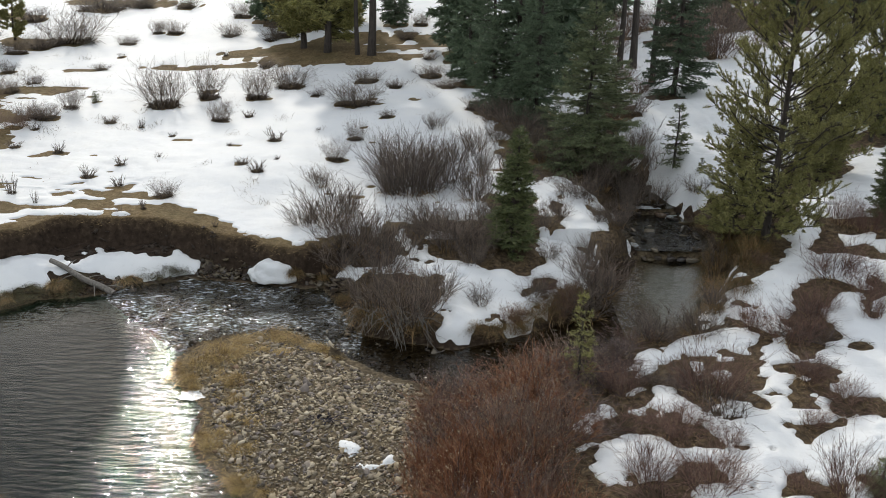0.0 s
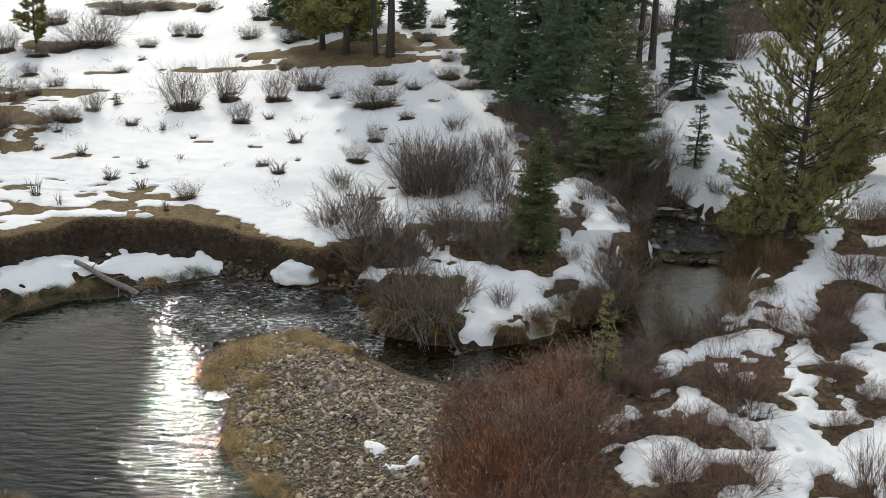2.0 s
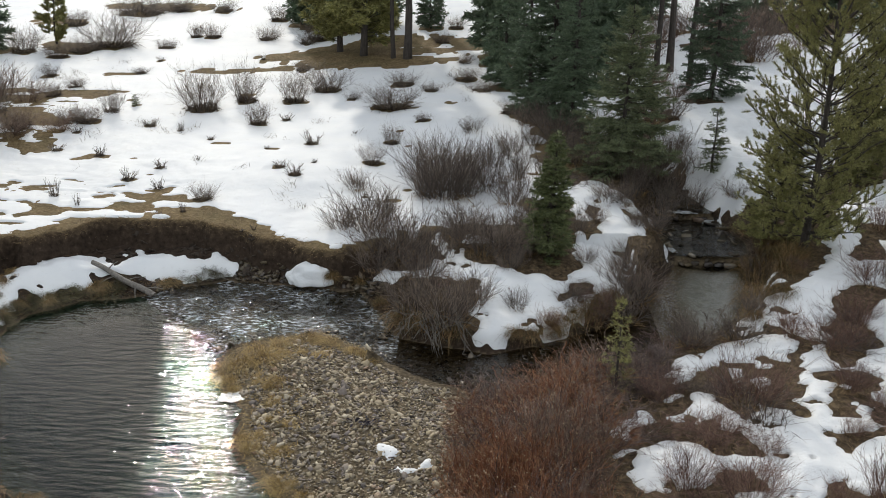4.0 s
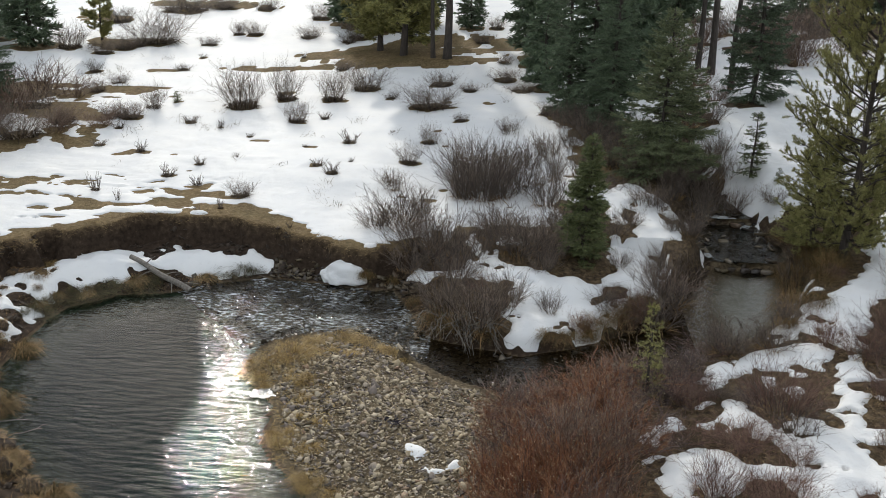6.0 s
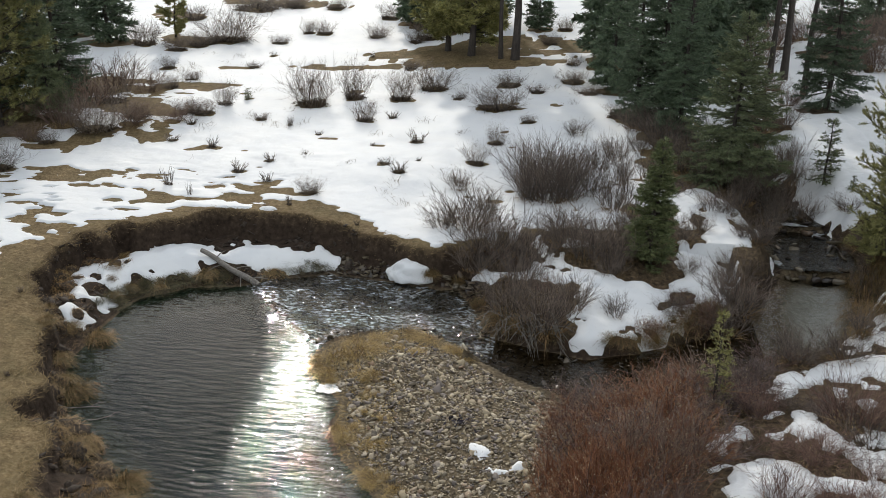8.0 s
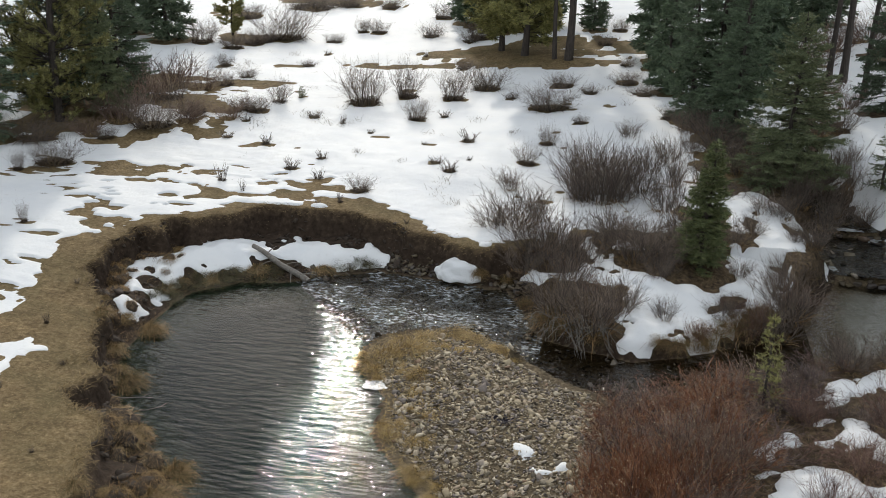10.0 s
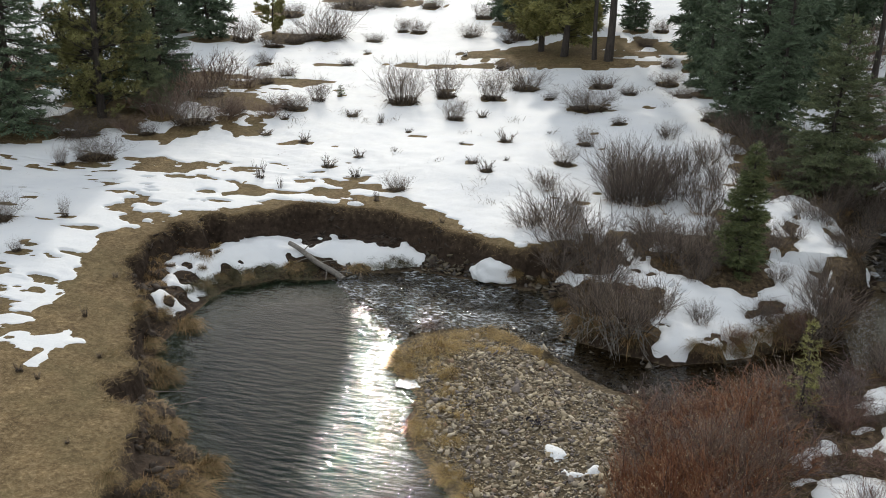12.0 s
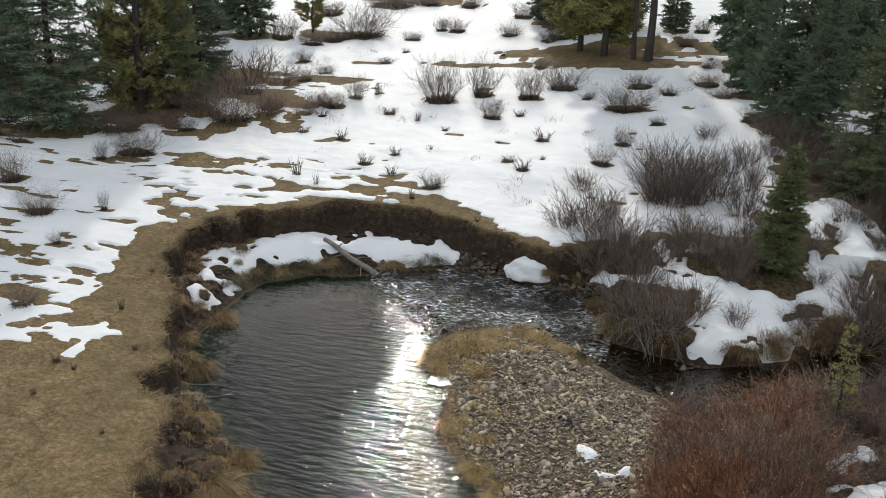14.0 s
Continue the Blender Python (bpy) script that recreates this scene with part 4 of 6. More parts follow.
    return f + np.where(x > -2.2, 0.5, 1.0) * ragged + np.where(x < -2.2, 0.12, 0.0) * rough(x * 0.6, y, 0.22, 61) + 0.06 * grain(x, y, 0.15, 59) + 0.06 * grain(x, y, 0.27, 60), deep


def build_land():
    rows, cols = XX.shape
    i = np.arange(rows * cols).reshape(rows, cols)
    faces = np.stack([i[:-1, :-1], i[:-1, 1:], i[1:, 1:], i[1:, :-1]], -1).reshape(-1, 4)
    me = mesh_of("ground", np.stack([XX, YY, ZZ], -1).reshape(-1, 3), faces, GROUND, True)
    # mask of the far pool, whose bed is painted paler for the sky's reflection
    pale_bed = smooth(0.15, 0.6, inward(XX, YY, SHORE_LEFT + SHORE_RIGHT)) * smooth(16.6, 17.6, YY) * smooth(20.9, 20.5, YY) * smooth(3.9, 4.5, XX)
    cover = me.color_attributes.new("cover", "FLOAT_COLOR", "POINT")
    cover.data.foreach_set("color", np.stack([STONY, SOIL, TURF, pale_bed], -1).astype(np.float32).ravel())
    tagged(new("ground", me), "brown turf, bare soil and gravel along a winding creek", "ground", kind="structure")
    f, deep = melted(XX, YY)
    thick = -0.07 + (0.11 - 0.03 * (inward(XX, YY, MEADOW) > 0.2)) * smooth(-0.08, 0.06, f) + (deep - 0.09) * smooth(0.0, 0.8, f)
    thick = thick + (0.048 * rough(XX, YY, 0.42, 53) + 0.03 * rough(XX, YY, 1.1, 54) + 0.014 * grain(XX, YY, 0.19, 55)) * smooth(0.0, 0.3, f) * np.where(inward(XX, YY, MEADOW) > 0.3, 0.28, 1.0)
    wet = inward(XX, YY, SHORE_LEFT + SHORE_RIGHT)
    thick = np.minimum(thick, -0.07 + 1.6 * np.maximum(0, -wet - 0.02))
    lip = past_edge(XX, YY)
    thick = np.where((lip > -0.20) & (lip < 0.10) & (XX < -1.9) & (YY < 21.5), -0.07, thick)
    keep = thick > -0.065
    z = ZZ + thick + 0.02 * rough(XX, YY, 0.7, 51) * keep
    quad = (keep[:-1, :-1] | keep[:-1, 1:] | keep[1:, 1:] | keep[1:, :-1]).ravel()
    faces = faces[quad]
    used, back = np.unique(faces, return_inverse=True)
    verts = np.stack([XX, YY, z], -1).reshape(-1, 3)[used]
    me = mesh_of("snow", verts, back.reshape(-1, 4), SNOW, True)
    tagged(new("snow", me), "patchy white melting snow lying on meadow and banks", "snow", kind="stuff")


def sheet(name, x0, x1, y0, y1, z, material, label):
    me = mesh_of(name, [(x0, y0, z), (x1, y0, z), (x1, y1, z), (x0, y1, z)], [(0, 1, 2, 3)], material)
    return tagged(new(name, me), label, "water", kind="structure")


def in_riffle(x, y):
    """How far past the lip of the pond the broken shallow water lies."""
    return np.minimum(0.75 * (x + 6.75) + 0.66 * (y - 18.3) + 0.12 * rough(x, y, 0.7, 61), -1.35 - x + 0.2 * rough(x, y, 0.6, 62))


def creek():
    """The level sheet of the creek: calm in the pond and the channel, broken in the riffle."""
    xs, ys = np.arange(-10.5, 7.01, 0.07), np.concatenate([np.arange(-60, 10, 2.0), np.arange(10, 20.96, 0.07)])
    x, y = np.meshgrid(xs, ys)
    wild = smooth(0.0, 0.35, in_riffle(x, y)) * (y > 14)
    z = wild * (0.022 * rough(x, y, 0.55, 65) + 0.013 * rough(x, y, 0.24, 63) + 0.006 * grain(x, y, 0.13, 64))
    i = np.arange(x.size).reshape(x.shape)
    faces = np.stack([i[:-1, :-1], i[:-1, 1:], i[1:, 1:], i[1:, :-1]], -1).reshape(-1, 4)
    wet = inward(x, y, SHORE_LEFT + SHORE_RIGHT).ravel()
    faces = faces[wet[faces].max(1) > -0.7]
    broken = (wild.ravel()[faces].mean(1) > 0.25)
    verts = np.stack([x, y, z], -1).reshape(-1, 3)
    calm = ~broken & (x.ravel()[faces].mean(1) > -2.6) & (y.ravel()[faces].mean(1) > 14.2)
    still = calm & (x.ravel()[faces].mean(1) > 3.4)
    for name, pick, mat, label in (("water", ~broken & ~calm, POND, "dark rippled creek water with sun glitter"), ("water_channel", calm & ~still, CHANNEL, "clear brown water in the channel"), ("water_pool", still, POOL, "still grey pool below the stone ledge"), ("water_riffle", broken, RIFFLE, "shallow broken riffle running over stones")):
        used, back = np.unique(faces[pick], return_inverse=True)
        tagged(new(name, mesh_of(name, verts[used], back.reshape(-1, 4), mat, True)), label, "water", kind="structure")


build_land()
creek()
sheet("water_brook", 3.4, 7, 20.96, 23.5, 0.2, BROOK, "shallow brook water above a stone ledge")
sheet("water_upstream", 3.9, 6.6, 23.51, 28.6, 0.36, BROOK, "narrow brook water between shrubby banks")


# ---------------------------------------------------------------- plants: builders
def bunch(name, mesh, parent, label=""):
    """A part made of pieces too many and too small to tell apart."""
    return tagged(part(name, mesh, parent, label), kind="stuff")


def diamonds(at, way, length, width, rng):
    """Small flat sprays: a quad each, along a way, turned at random about it."""
    side = unit(np.cross(way, rng.normal(0, 1, way.shape)))
    length, width = np.asarray(length)[:, None], np.asarray(width)[:, None]
    mid = at + way * length * 0.45
    v = np.stack([at, mid + side * width, at + way * length, mid - side * width], 1).reshape(-1, 3)
    return v, np.arange(len(v)).reshape(-1, 4)


def needles(at, way, length, width, rng):
    side = unit(np.cross(way, rng.normal(0, 1, way.shape))) * (np.asarray(width)[:, None] / 2)
    v = np.stack([at - side, at + side, at + way * np.asarray(length)[:, None]], 1).reshape(-1, 3)
    return v, np.arange(len(v)).reshape(-1, 3)


def blades(at, way, length, width, droop, rng):
    """Grass blades that bend over: three triangles each."""
    n = len(at)
    length, width = np.asarray(length)[:, None], np.asarray(width)[:, None]
    side = unit(np.cross(way, np.array([0, 0, 1.0])) + rng.normal(0, 0.3, (n, 3))) * width / 2
    flat = way * np.array([1, 1, 0])
    mid = at + way * length * 0.55
    tip = at + way * length + (flat * 0.35 - np.array([0, 0, 1.0]) * np.asarray(droop)[:, None]) * length
    v = np.stack([at - side, at + side, mid - side * 0.8, mid + side * 0.8, tip], 1).reshape(-1, 3)
    i = np.arange(n)[:, None] * 5
    f = np.stack([i + [0, 1, 2], i + [1, 3, 2], i + [2, 3, 4]], 1).reshape(-1, 3)
    return v, f


def split_trunk(ob_name, h, r, lean, rng, sides=9, k=12, end=0.12):
    u = np.linspace(0, 1, k)
    p = np.stack([lean[0] * h * u ** 1.3 + 0.012 * h * np.sin(u * 5 + rng.random()), lean[1] * h * u ** 1.3 + 0.008 * h * np.sin(u * 7), h * u - 0.15 * (u == 0)], 1)
    rad = r * ((1 - u) ** 0.8 * (1 - end) + end) * (1 + 0.25 * np.exp(-u * 30))
    v, f = tubes(p[None], rad[None], sides)
    return p, mesh_of(ob_name, v, f, BARK, True)


def along(p, u):
    k = len(p) - 1
    i = np.minimum((u * k).astype(int), k - 1)
    f = (u * k - i)[:, None]
    return p[i] + (p[i + 1] - p[i]) * f


def spruce(h, w, seed, needle, label, low=0.04, thick=None, gap=0.19, group="conifers", dense=1.0, spray=1.0, fine=1.0):
    rng = np.random.default_rng(seed)
    tree = thing("spruce_tree", label, "tree", group)
    p, me = split_trunk("trunk", h, thick or 0.0115 * h + 0.01, (rng.normal(0, 0.01), rng.normal(0, 0.01)), rng)
    trunk = part("trunk", me, tree, "grey-brown scaly trunk")
    n = int(h / gap * 7.5)
    u = low + (0.985 - low) * np.sort(rng.random(n))
    az = rng.random(n) * 2 * np.pi
    size = w / 2 * (1 - u) ** 0.72 * np.minimum(1, 0.72 + 2.2 * (u - low)) * rng.uniform(0.72, 1.22, n) + 0.035
    up = -0.42 + 0.9 * u ** 1.6 + rng.normal(0, 0.12, n)
    way = unit(np.stack([np.cos(az), np.sin(az), up], 1))
    limbs = bent(along(p, u), way, size, 4, 0.22, rng, 0.02)
    v, f = tubes(limbs, (0.005 + 0.009 * size)[:, None] * np.linspace(1, 0.3, 4), 3)
    branchwork = bunch("branchwork", mesh_of("branchwork", v, f, BARK), trunk)
    # side twigs, longer towards the middle of the limb, then sprays of needles on them
    count = np.ceil(size / 0.062 * dense).astype(int) + 3
    who = np.repeat(np.arange(n), count)
    t = 0.12 + 0.88 * rng.random(len(who)) ** 0.8
    at, run = on_strand(limbs[who], t)
    side = unit(np.cross(run, np.array([0, 0, 1.0]))) * rng.choice([-1, 1], len(who))[:, None]
    tw = unit(run * 0.75 + side * 0.75 + rng.normal(0, 0.16, run.shape) + np.array([0, 0, -0.12]))
    tl = np.clip((0.42 * (1 - t) + 0.10) * size[who], 0.05, 0.36)
    many = np.ceil(tl / 0.036 * fine).astype(int) + 1
    who2 = np.repeat(np.arange(len(who)), many)
    s = rng.random(len(who2))
    q = at[who2] + tw[who2] * (tl[who2] * s)[:, None]
    nw = unit(tw[who2] + rng.normal(0, 0.38 + 0.06 * fine, (len(who2), 3)))
    v, f = needles(q, nw, rng.uniform(0.10, 0.19, len(q)) * spray, rng.uniform(0.026, 0.046, len(q)) * spray, rng)
    bunch("crown", mesh_of("crown", v, f, needle), tree, "dense crown of short needles")
    return tree


def pine(h, w, seed, needle, label, low=0.1, lean=(0, 0), thick=None, group="conifers", dense=1.0, top=0.55, spray=1.0, tuft=34):
    rng = np.random.default_rng(seed)
    tree = thing("pine_tree", label, "tree", group)
    p, me = split_trunk("trunk", h, thick or 0.011 * h + 0.01, lean, rng)
    trunk = part("trunk", me, tree, "grey-brown flaking trunk")
    n = int(h * (1 - low) / 0.22 * 4.6 * dense)
    u = low + (0.98 - low) * np.sort(rng.random(n))
    az = rng.random(n) * 2 * np.pi
    c = (u - low) / (1 - low)
    size = w / 2 * (np.minimum(1, 0.62 + 1.2 * c) * (1 - c) ** top + 0.12) * rng.uniform(0.5, 1.15, n)
    way = unit(np.stack([np.cos(az), np.sin(az), 0.05 + 0.75 * c + rng.normal(0, 0.16, n)], 1))
    limbs = bent(along(p, u), way, size, 5, 0.28, rng, 0.045)
    v, f = tubes(limbs, (0.006 + 0.012 * size)[:, None] * np.linspace(1, 0.35, 5), 3)
    branchwork = bunch("branchwork", mesh_of("branchwork", v, f, BARK), trunk)
    count = np.ceil(size / 0.062).astype(int) + 4
    who = np.repeat(np.arange(n), count)
    t = 0.3 + 0.7 * rng.random(len(who)) ** 0.7
    at, run = on_strand(limbs[who], t)
    tw = unit(run * 0.8 + rng.normal(0, 0.55, run.shape) + np.array([0, 0, 0.35]))
    tl = rng.uniform(0.10, 0.34, len(who)) * np.minimum(1, size[who] + 0.4)
    twigs = bent(at, tw, tl, 3, 0.2, rng, 0.05)
    v, f = tubes(twigs, np.full((len(twigs), 3), 0.005) * [1.2, 1, 0.7], 3)
    bunch("brushwood", mesh_of("brushwood", v, f, BARK), tree)
    many = tuft
    who2 = np.repeat(np.arange(len(twigs)), many)
    s = 0.45 + 0.55 * rng.random(len(who2))
    q, qw = on_strand(twigs[who2], s)
    nw = unit(qw * 0.55 + rng.normal(0, 0.85, q.shape) + np.array([0, 0, 0.15]))
    v, f = needles(q, nw, rng.uniform(0.06, 0.105, len(q)) * spray, rng.uniform(0.014, 0.022, len(q)) * spray, rng)
    bunch("crown", mesh_of("crown", v, f, needle), tree, "tufted olive-green needles")
    return tree


def shrub(name, label, seed, stem_mat, twig_mat, stems=30, twigs=7, fine=3, spread=0.55, thick=0.006, leaves=0, group="willow shrubs", wild=1.0, cushion=0):
    """A bush about 1 wide and 1 high: stems from one root, forked twigs; set at its size by its scale."""
    rng = np.random.default_rng(seed)
    bush = thing(name, label, "shrub", group)
    az, out = rng.random(stems) * 2 * np.pi, np.sqrt(rng.random(stems))
    base = np.stack([np.cos(az) * out * 0.27, np.sin(az) * out * 0.27, np.full(stems, -0.04)], 1)
    way = unit(np.stack([np.cos(az) * out * spread * 0.85, np.sin(az) * out * spread * 0.85, np.full(stems, 0.75)], 1) + rng.normal(0, 0.13, (stems, 3)))
    length = rng.uniform(0.42, 0.95, stems) * (1 - 0.12 * out)
    p = bent(base, way, length, 4, 0.10, rng, 0.075 * wild)
    v, f = tubes(p, thick * 1.7 * np.linspace(1, 0.45, 4)[None] * rng.uniform(0.7, 1.2, (stems, 1)), 4)
    branchwork = bunch("branchwork", mesh_of("branchwork", v, f, stem_mat), bush)
    who = np.repeat(np.arange(stems), twigs)
    t = 0.2 + 0.78 * rng.random(len(who))
    at, run = on_strand(p[who], t)
    tw = unit(run + rng.normal(0, 0.40 * wild, run.shape) + np.array([0, 0, 0.12]))
    k = 3 if stem_mat is not STEM or stems > 60 else 2
    q = bent(at, tw, rng.uniform(0.18, 0.42, len(who)), k, 0.16, rng, 0.05)
    v1, f1 = tubes(q, thick * 0.85 * np.linspace(1, 0.5, k)[None].repeat(len(q), 0), 3)
    who = np.repeat(np.arange(len(q)), fine)
    t = 0.25 + 0.75 * rng.random(len(who))
    at, run = on_strand(q[who], t)
    tw = unit(run + rng.normal(0, 0.42 * wild, run.shape) + np.array([0, 0, 0.1]))
    r = bent(at, tw, rng.uniform(0.07, 0.22, len(who)), 2, 0.12, rng, 0.05)
    v2, f2 = spikes(r[:, 0], r[:, 1], thick * 0.62)
    v, f = joined((v1, cut(f1)), (v2, f2))
    bunch("brushwood", mesh_of("brushwood", v, f, twig_mat), branchwork)
    m = 110 + 190 * cushion
    az, out = rng.random(m) * 2 * np.pi, np.sqrt(rng.random(m))
    at = np.stack([np.cos(az) * out * 0.30, np.sin(az) * out * 0.30, np.full(m, -0.03)], 1)
    lie = unit(np.stack([np.cos(az) * 0.5, np.sin(az) * 0.5, np.full(m, 0.6)], 1) + rng.normal(0, 0.25, (m, 3)))
    v, f = blades(at, lie, rng.uniform(0.12, 0.34, m), rng.uniform(0.010, 0.020, m) * (1 + 0.5 * cushion), rng.uniform(0.2, 0.9, m), rng)
    bunch("old_grass", mesh_of("old_grass", v, f, STEM_LITTER if cushion else BROWN_GRASS if stem_mat is STEM else STRAW), bush)
    if leaves:
        pick = rng.integers(0, len(r), leaves)
        v, f = diamonds(r[pick, -1], unit(rng.normal(0, 1, (leaves, 3))), rng.uniform(0.012, 0.028, leaves), rng.uniform(0.006, 0.011, leaves), rng)
        bunch("foliage", mesh_of("foliage", v, f, DRY_LEAF), bush, "pale withered leaves")
    return bush


def tussock(name, label, seed, mats, n=1050, group="grass tussocks"):
    """A shaggy mound of blades about 1 wide and 1 high that fall over to all sides."""
    rng = np.random.default_rng(seed)
    clump = thing(name, label, "grass", group)
    for part_name, mat, share in (("fresh_grass", mats[0], 0.7), ("old_grass", mats[1], 0.3)):
        m = int(n * share)
        az, out = rng.random(m) * 2 * np.pi, np.sqrt(rng.random(m))
        at = np.stack([np.cos(az) * out * 0.30, np.sin(az) * out * 0.30, 0.22 * (1 - out ** 2) - 0.06], 1)
        az = az + rng.normal(0, 0.7, m)
        way = unit(np.stack([np.cos(az) * out * 0.6 + 0.30, np.sin(az) * out * 0.6 - 0.22, np.full(m, 0.75)], 1) + rng.normal(0, 0.24, (m, 3)))
        v, f = blades(at, way, rng.uniform(0.22, 0.85, m), rng.uniform(0.004, 0.008, m), rng.uniform(0.4, 1.4, m), rng)
        bunch(part_name, mesh_of(part_name, v, f, mat), clump)
    return clump


def scatter(model, rows, rng, tall=1.0, wide=1.0, lift=0.0, turn=True):
    """The model stands at the first row that takes it; copies stand at the others."""
    first = model.get("placed", 0)
    for x, y, w, h in rows:
        m = place_at(x, y, rng.random() * 6.28 if turn else 0, (w * wide, w * wide, h * tall), lift, (rng.normal(0, 0.05), rng.normal(0, 0.05)))
        if not first:
            model.matrix_basis, first = m, 1
        else:
            copy = copy_thing(model, Matrix.Identity(4))
            copy.matrix_basis = m
    model["placed"] = 1


def deal(rows, models, rng, **how):
    """Rows dealt out among models in turn."""
    for k, model in enumerate(models):
        scatter(model, rows[k::len(models)], rng, **how)


# ---------------------------------------------------------------- trees
rng = np.random.default_rng(7)
DARK, FULL, SMALL = 7.2, 4.7, 2.7
dark_spruce = spruce(7.2, 2.9, 1, NEEDLE_DARK, "tall dark green spruce standing in snow", dense=0.8, spray=0.62, fine=2.4)
full_spruce = spruce(4.7, 3.1, 2, NEEDLE_FRONT, "broad dense green spruce beside the brook", low=0.08, dense=1.25, spray=0.46, fine=3.6, gap=0.16)
small_spruce = spruce(2.7, 1.0, 3, NEEDLE_MID, "slender young spruce among bare willows", gap=0.075, dense=2.0, spray=0.5, fine=2.2)
sapling = spruce(1.6, 0.62, 4, NEEDLE_MID, "small spruce sapling poking out of snow", gap=0.11, dense=1.1, spray=0.38, fine=2.0)
big_pine = pine(6.3, 2.75, 11, NEEDLE_OLIVE, "leaning olive-green pine with open crown", low=0.03, lean=(0.025, 0.01), top=0.34, spray=0.66, dense=1.3, tuft=70)
far_spruce = spruce(7.0, 2.6, 6, NEEDLE_DARK, "dark spruce at the far edge of the meadow", dense=0.22, spray=2.1, gap=0.24)
far_pine = pine(6.9, 2.4, 16, NEEDLE_OLIVE, "olive-green pine at the far edge of the meadow", low=0.06, dense=0.75, spray=2.0, top=0.4)
tall_pine = pine(6.9, 2.4, 12, NEEDLE_OLIVE, "tall olive-green pine at the meadow edge", low=0.04, lean=(-0.04, 0.0), dense=1.6, spray=0.85, top=0.36, tuft=40)
young_spruce = spruce(1.55, 0.66, 13, NEEDLE_OLIVE, "yellow-green young spruce among rust willows", low=0.06, gap=0.14, dense=1.0, spray=0.38, fine=2.4)
bare_pine = pine(9.3, 3.0, 14, NEEDLE_OLIVE, "tall pine with a straight bare trunk", low=0.8, thick=0.15, dense=0.4, spray=1.6)


def plant_trees(model, h0, w0, rows):
    placed = False
    for x, y, w, h in rows:
        m = place_at(x, y, rng.random() * 6.28, (w / w0, w / w0, h / h0))
        if not placed:
            model.matrix_basis, placed = m, True
        else:
            copy = copy_thing(model, Matrix.Identity(4))
            copy.matrix_basis = m


tall = [r for r in SPRUCES + SPRUCES_LEFT if r[3] > 5.2 or (r[1] >= 33 and r[3] > 2)]
broad = [r for r in SPRUCES + SPRUCES_LEFT if 2.8 < r[3] <= 5.2 and r[1] < 33]
low = [r for r in SPRUCES if 1.9 < r[3] <= 2.8 and r[1] < 33]
tiny = [r for r in SPRUCES if r[3] <= 1.9]
plant_trees(dark_spruce, 7.2, 2.4, [r for r in tall if r[1] < 33])
plant_trees(far_spruce, 7.0, 2.3, [r for r in tall if r[1] >= 33])
plant_trees(full_spruce, 4.7, 2.8, broad)
plant_trees(small_spruce, 2.7, 0.95, low)
plant_trees(sapling, 1.6, 0.6, tiny)
plant_trees(tall_pine, 6.9, 2.4, [r for r in PINES[1:] + PINES_LEFT if r[3] > 2 and r[1] < 33])
plant_trees(far_pine, 6.9, 2.4, [r for r in PINES if r[1] >= 33])
plant_trees(young_spruce, 1.55, 0.6, [r for r in PINES if r[3] < 2])
big_pine.matrix_basis = place_at(PINES[0][0], PINES[0][1])
plant_trees(bare_pine, 9.3, 3.0, [(x, y, 3.0 * w / 0.3, h) for x, y, w, h in TRUNKS])

# ---------------------------------------------------------------- shrubs
willow = [shrub("willow_shrub", "leafless grey-brown willow shrub in melting snow", 20 + k, STEM, TWIG_GREY, stems=66, twigs=7, fine=3, thick=0.0020, spread=0.58, cushion=1, wild=1.6) for k in range(3)]
far_willow = [shrub("willow_shrub", "leafless grey-brown willow far out on the snow", 27 + k, STEM, TWIG_GREY, stems=70, twigs=6, fine=2, thick=0.0029, spread=0.55, cushion=1, wild=1.6) for k in range(2)]
big_willow = shrub("willow_shrub", "large rounded leafless willow thicket", 31, STEM, TWIG_GREY, stems=190, twigs=7, fine=3, thick=0.0024, spread=0.40, wild=0.9)
tuft = [shrub("twig_tuft", "small tuft of dead stalks in a melt hole", 40 + k, STEM, TWIG_GREY, stems=14, twigs=4, fine=1, thick=0.014, group="stalk tufts", cushion=1) for k in range(2)]
brook_willow = [shrub("willow_shrub", "tangled dark willow on the stream bank", 50 + k, STEM, TWIG_GREY, stems=52, twigs=6, fine=2, spread=0.68, thick=0.0038, wild=1.2) for k in range(3)]
red_willow = [shrub("red_willow", "leafless dark red willow shrub with upright stems", 60 + k, TWIG_RED, TWIG_RED, stems=66, twigs=6, fine=3, spread=0.58, thick=0.0026, wild=1.2, group="red willows") for k in range(3)]
rust_willow = [shrub("rust_willow", "dense rust-orange willow with pale withered leaves", 70 + k, (TWIG_RED, TWIG_BROWN, TWIG_PURPLE, TWIG_RED)[k], (TWIG_RUST, TWIG_BROWN, TWIG_PURPLE, TWIG_RUST)[k], stems=46, twigs=7, fine=2, spread=0.66, thick=0.0040, leaves=190, group="rust willows", wild=1.55) for k in range(4)]

deal([r for r in WILLOWS_MEADOW + WILLOWS_LEFT if r[1] < 27.5], willow, rng, wide=1.0, tall=1.0)
back_willow = [shrub("brown_willow", "leafless reddish-brown willow below the conifers", 35 + k, TWIG_BROWN, TWIG_BROWN, stems=46, twigs=6, fine=2, thick=0.0042, group="brown willows", wild=1.3) for k in range(2)]
deal(WILLOWS_BACK, back_willow, rng, wide=1.0, tall=1.0)
deal(WILLOWS_FAR + [r for r in WILLOWS_MEADOW + WILLOWS_LEFT if r[1] >= 27.5], far_willow, rng, wide=0.85, tall=0.95)
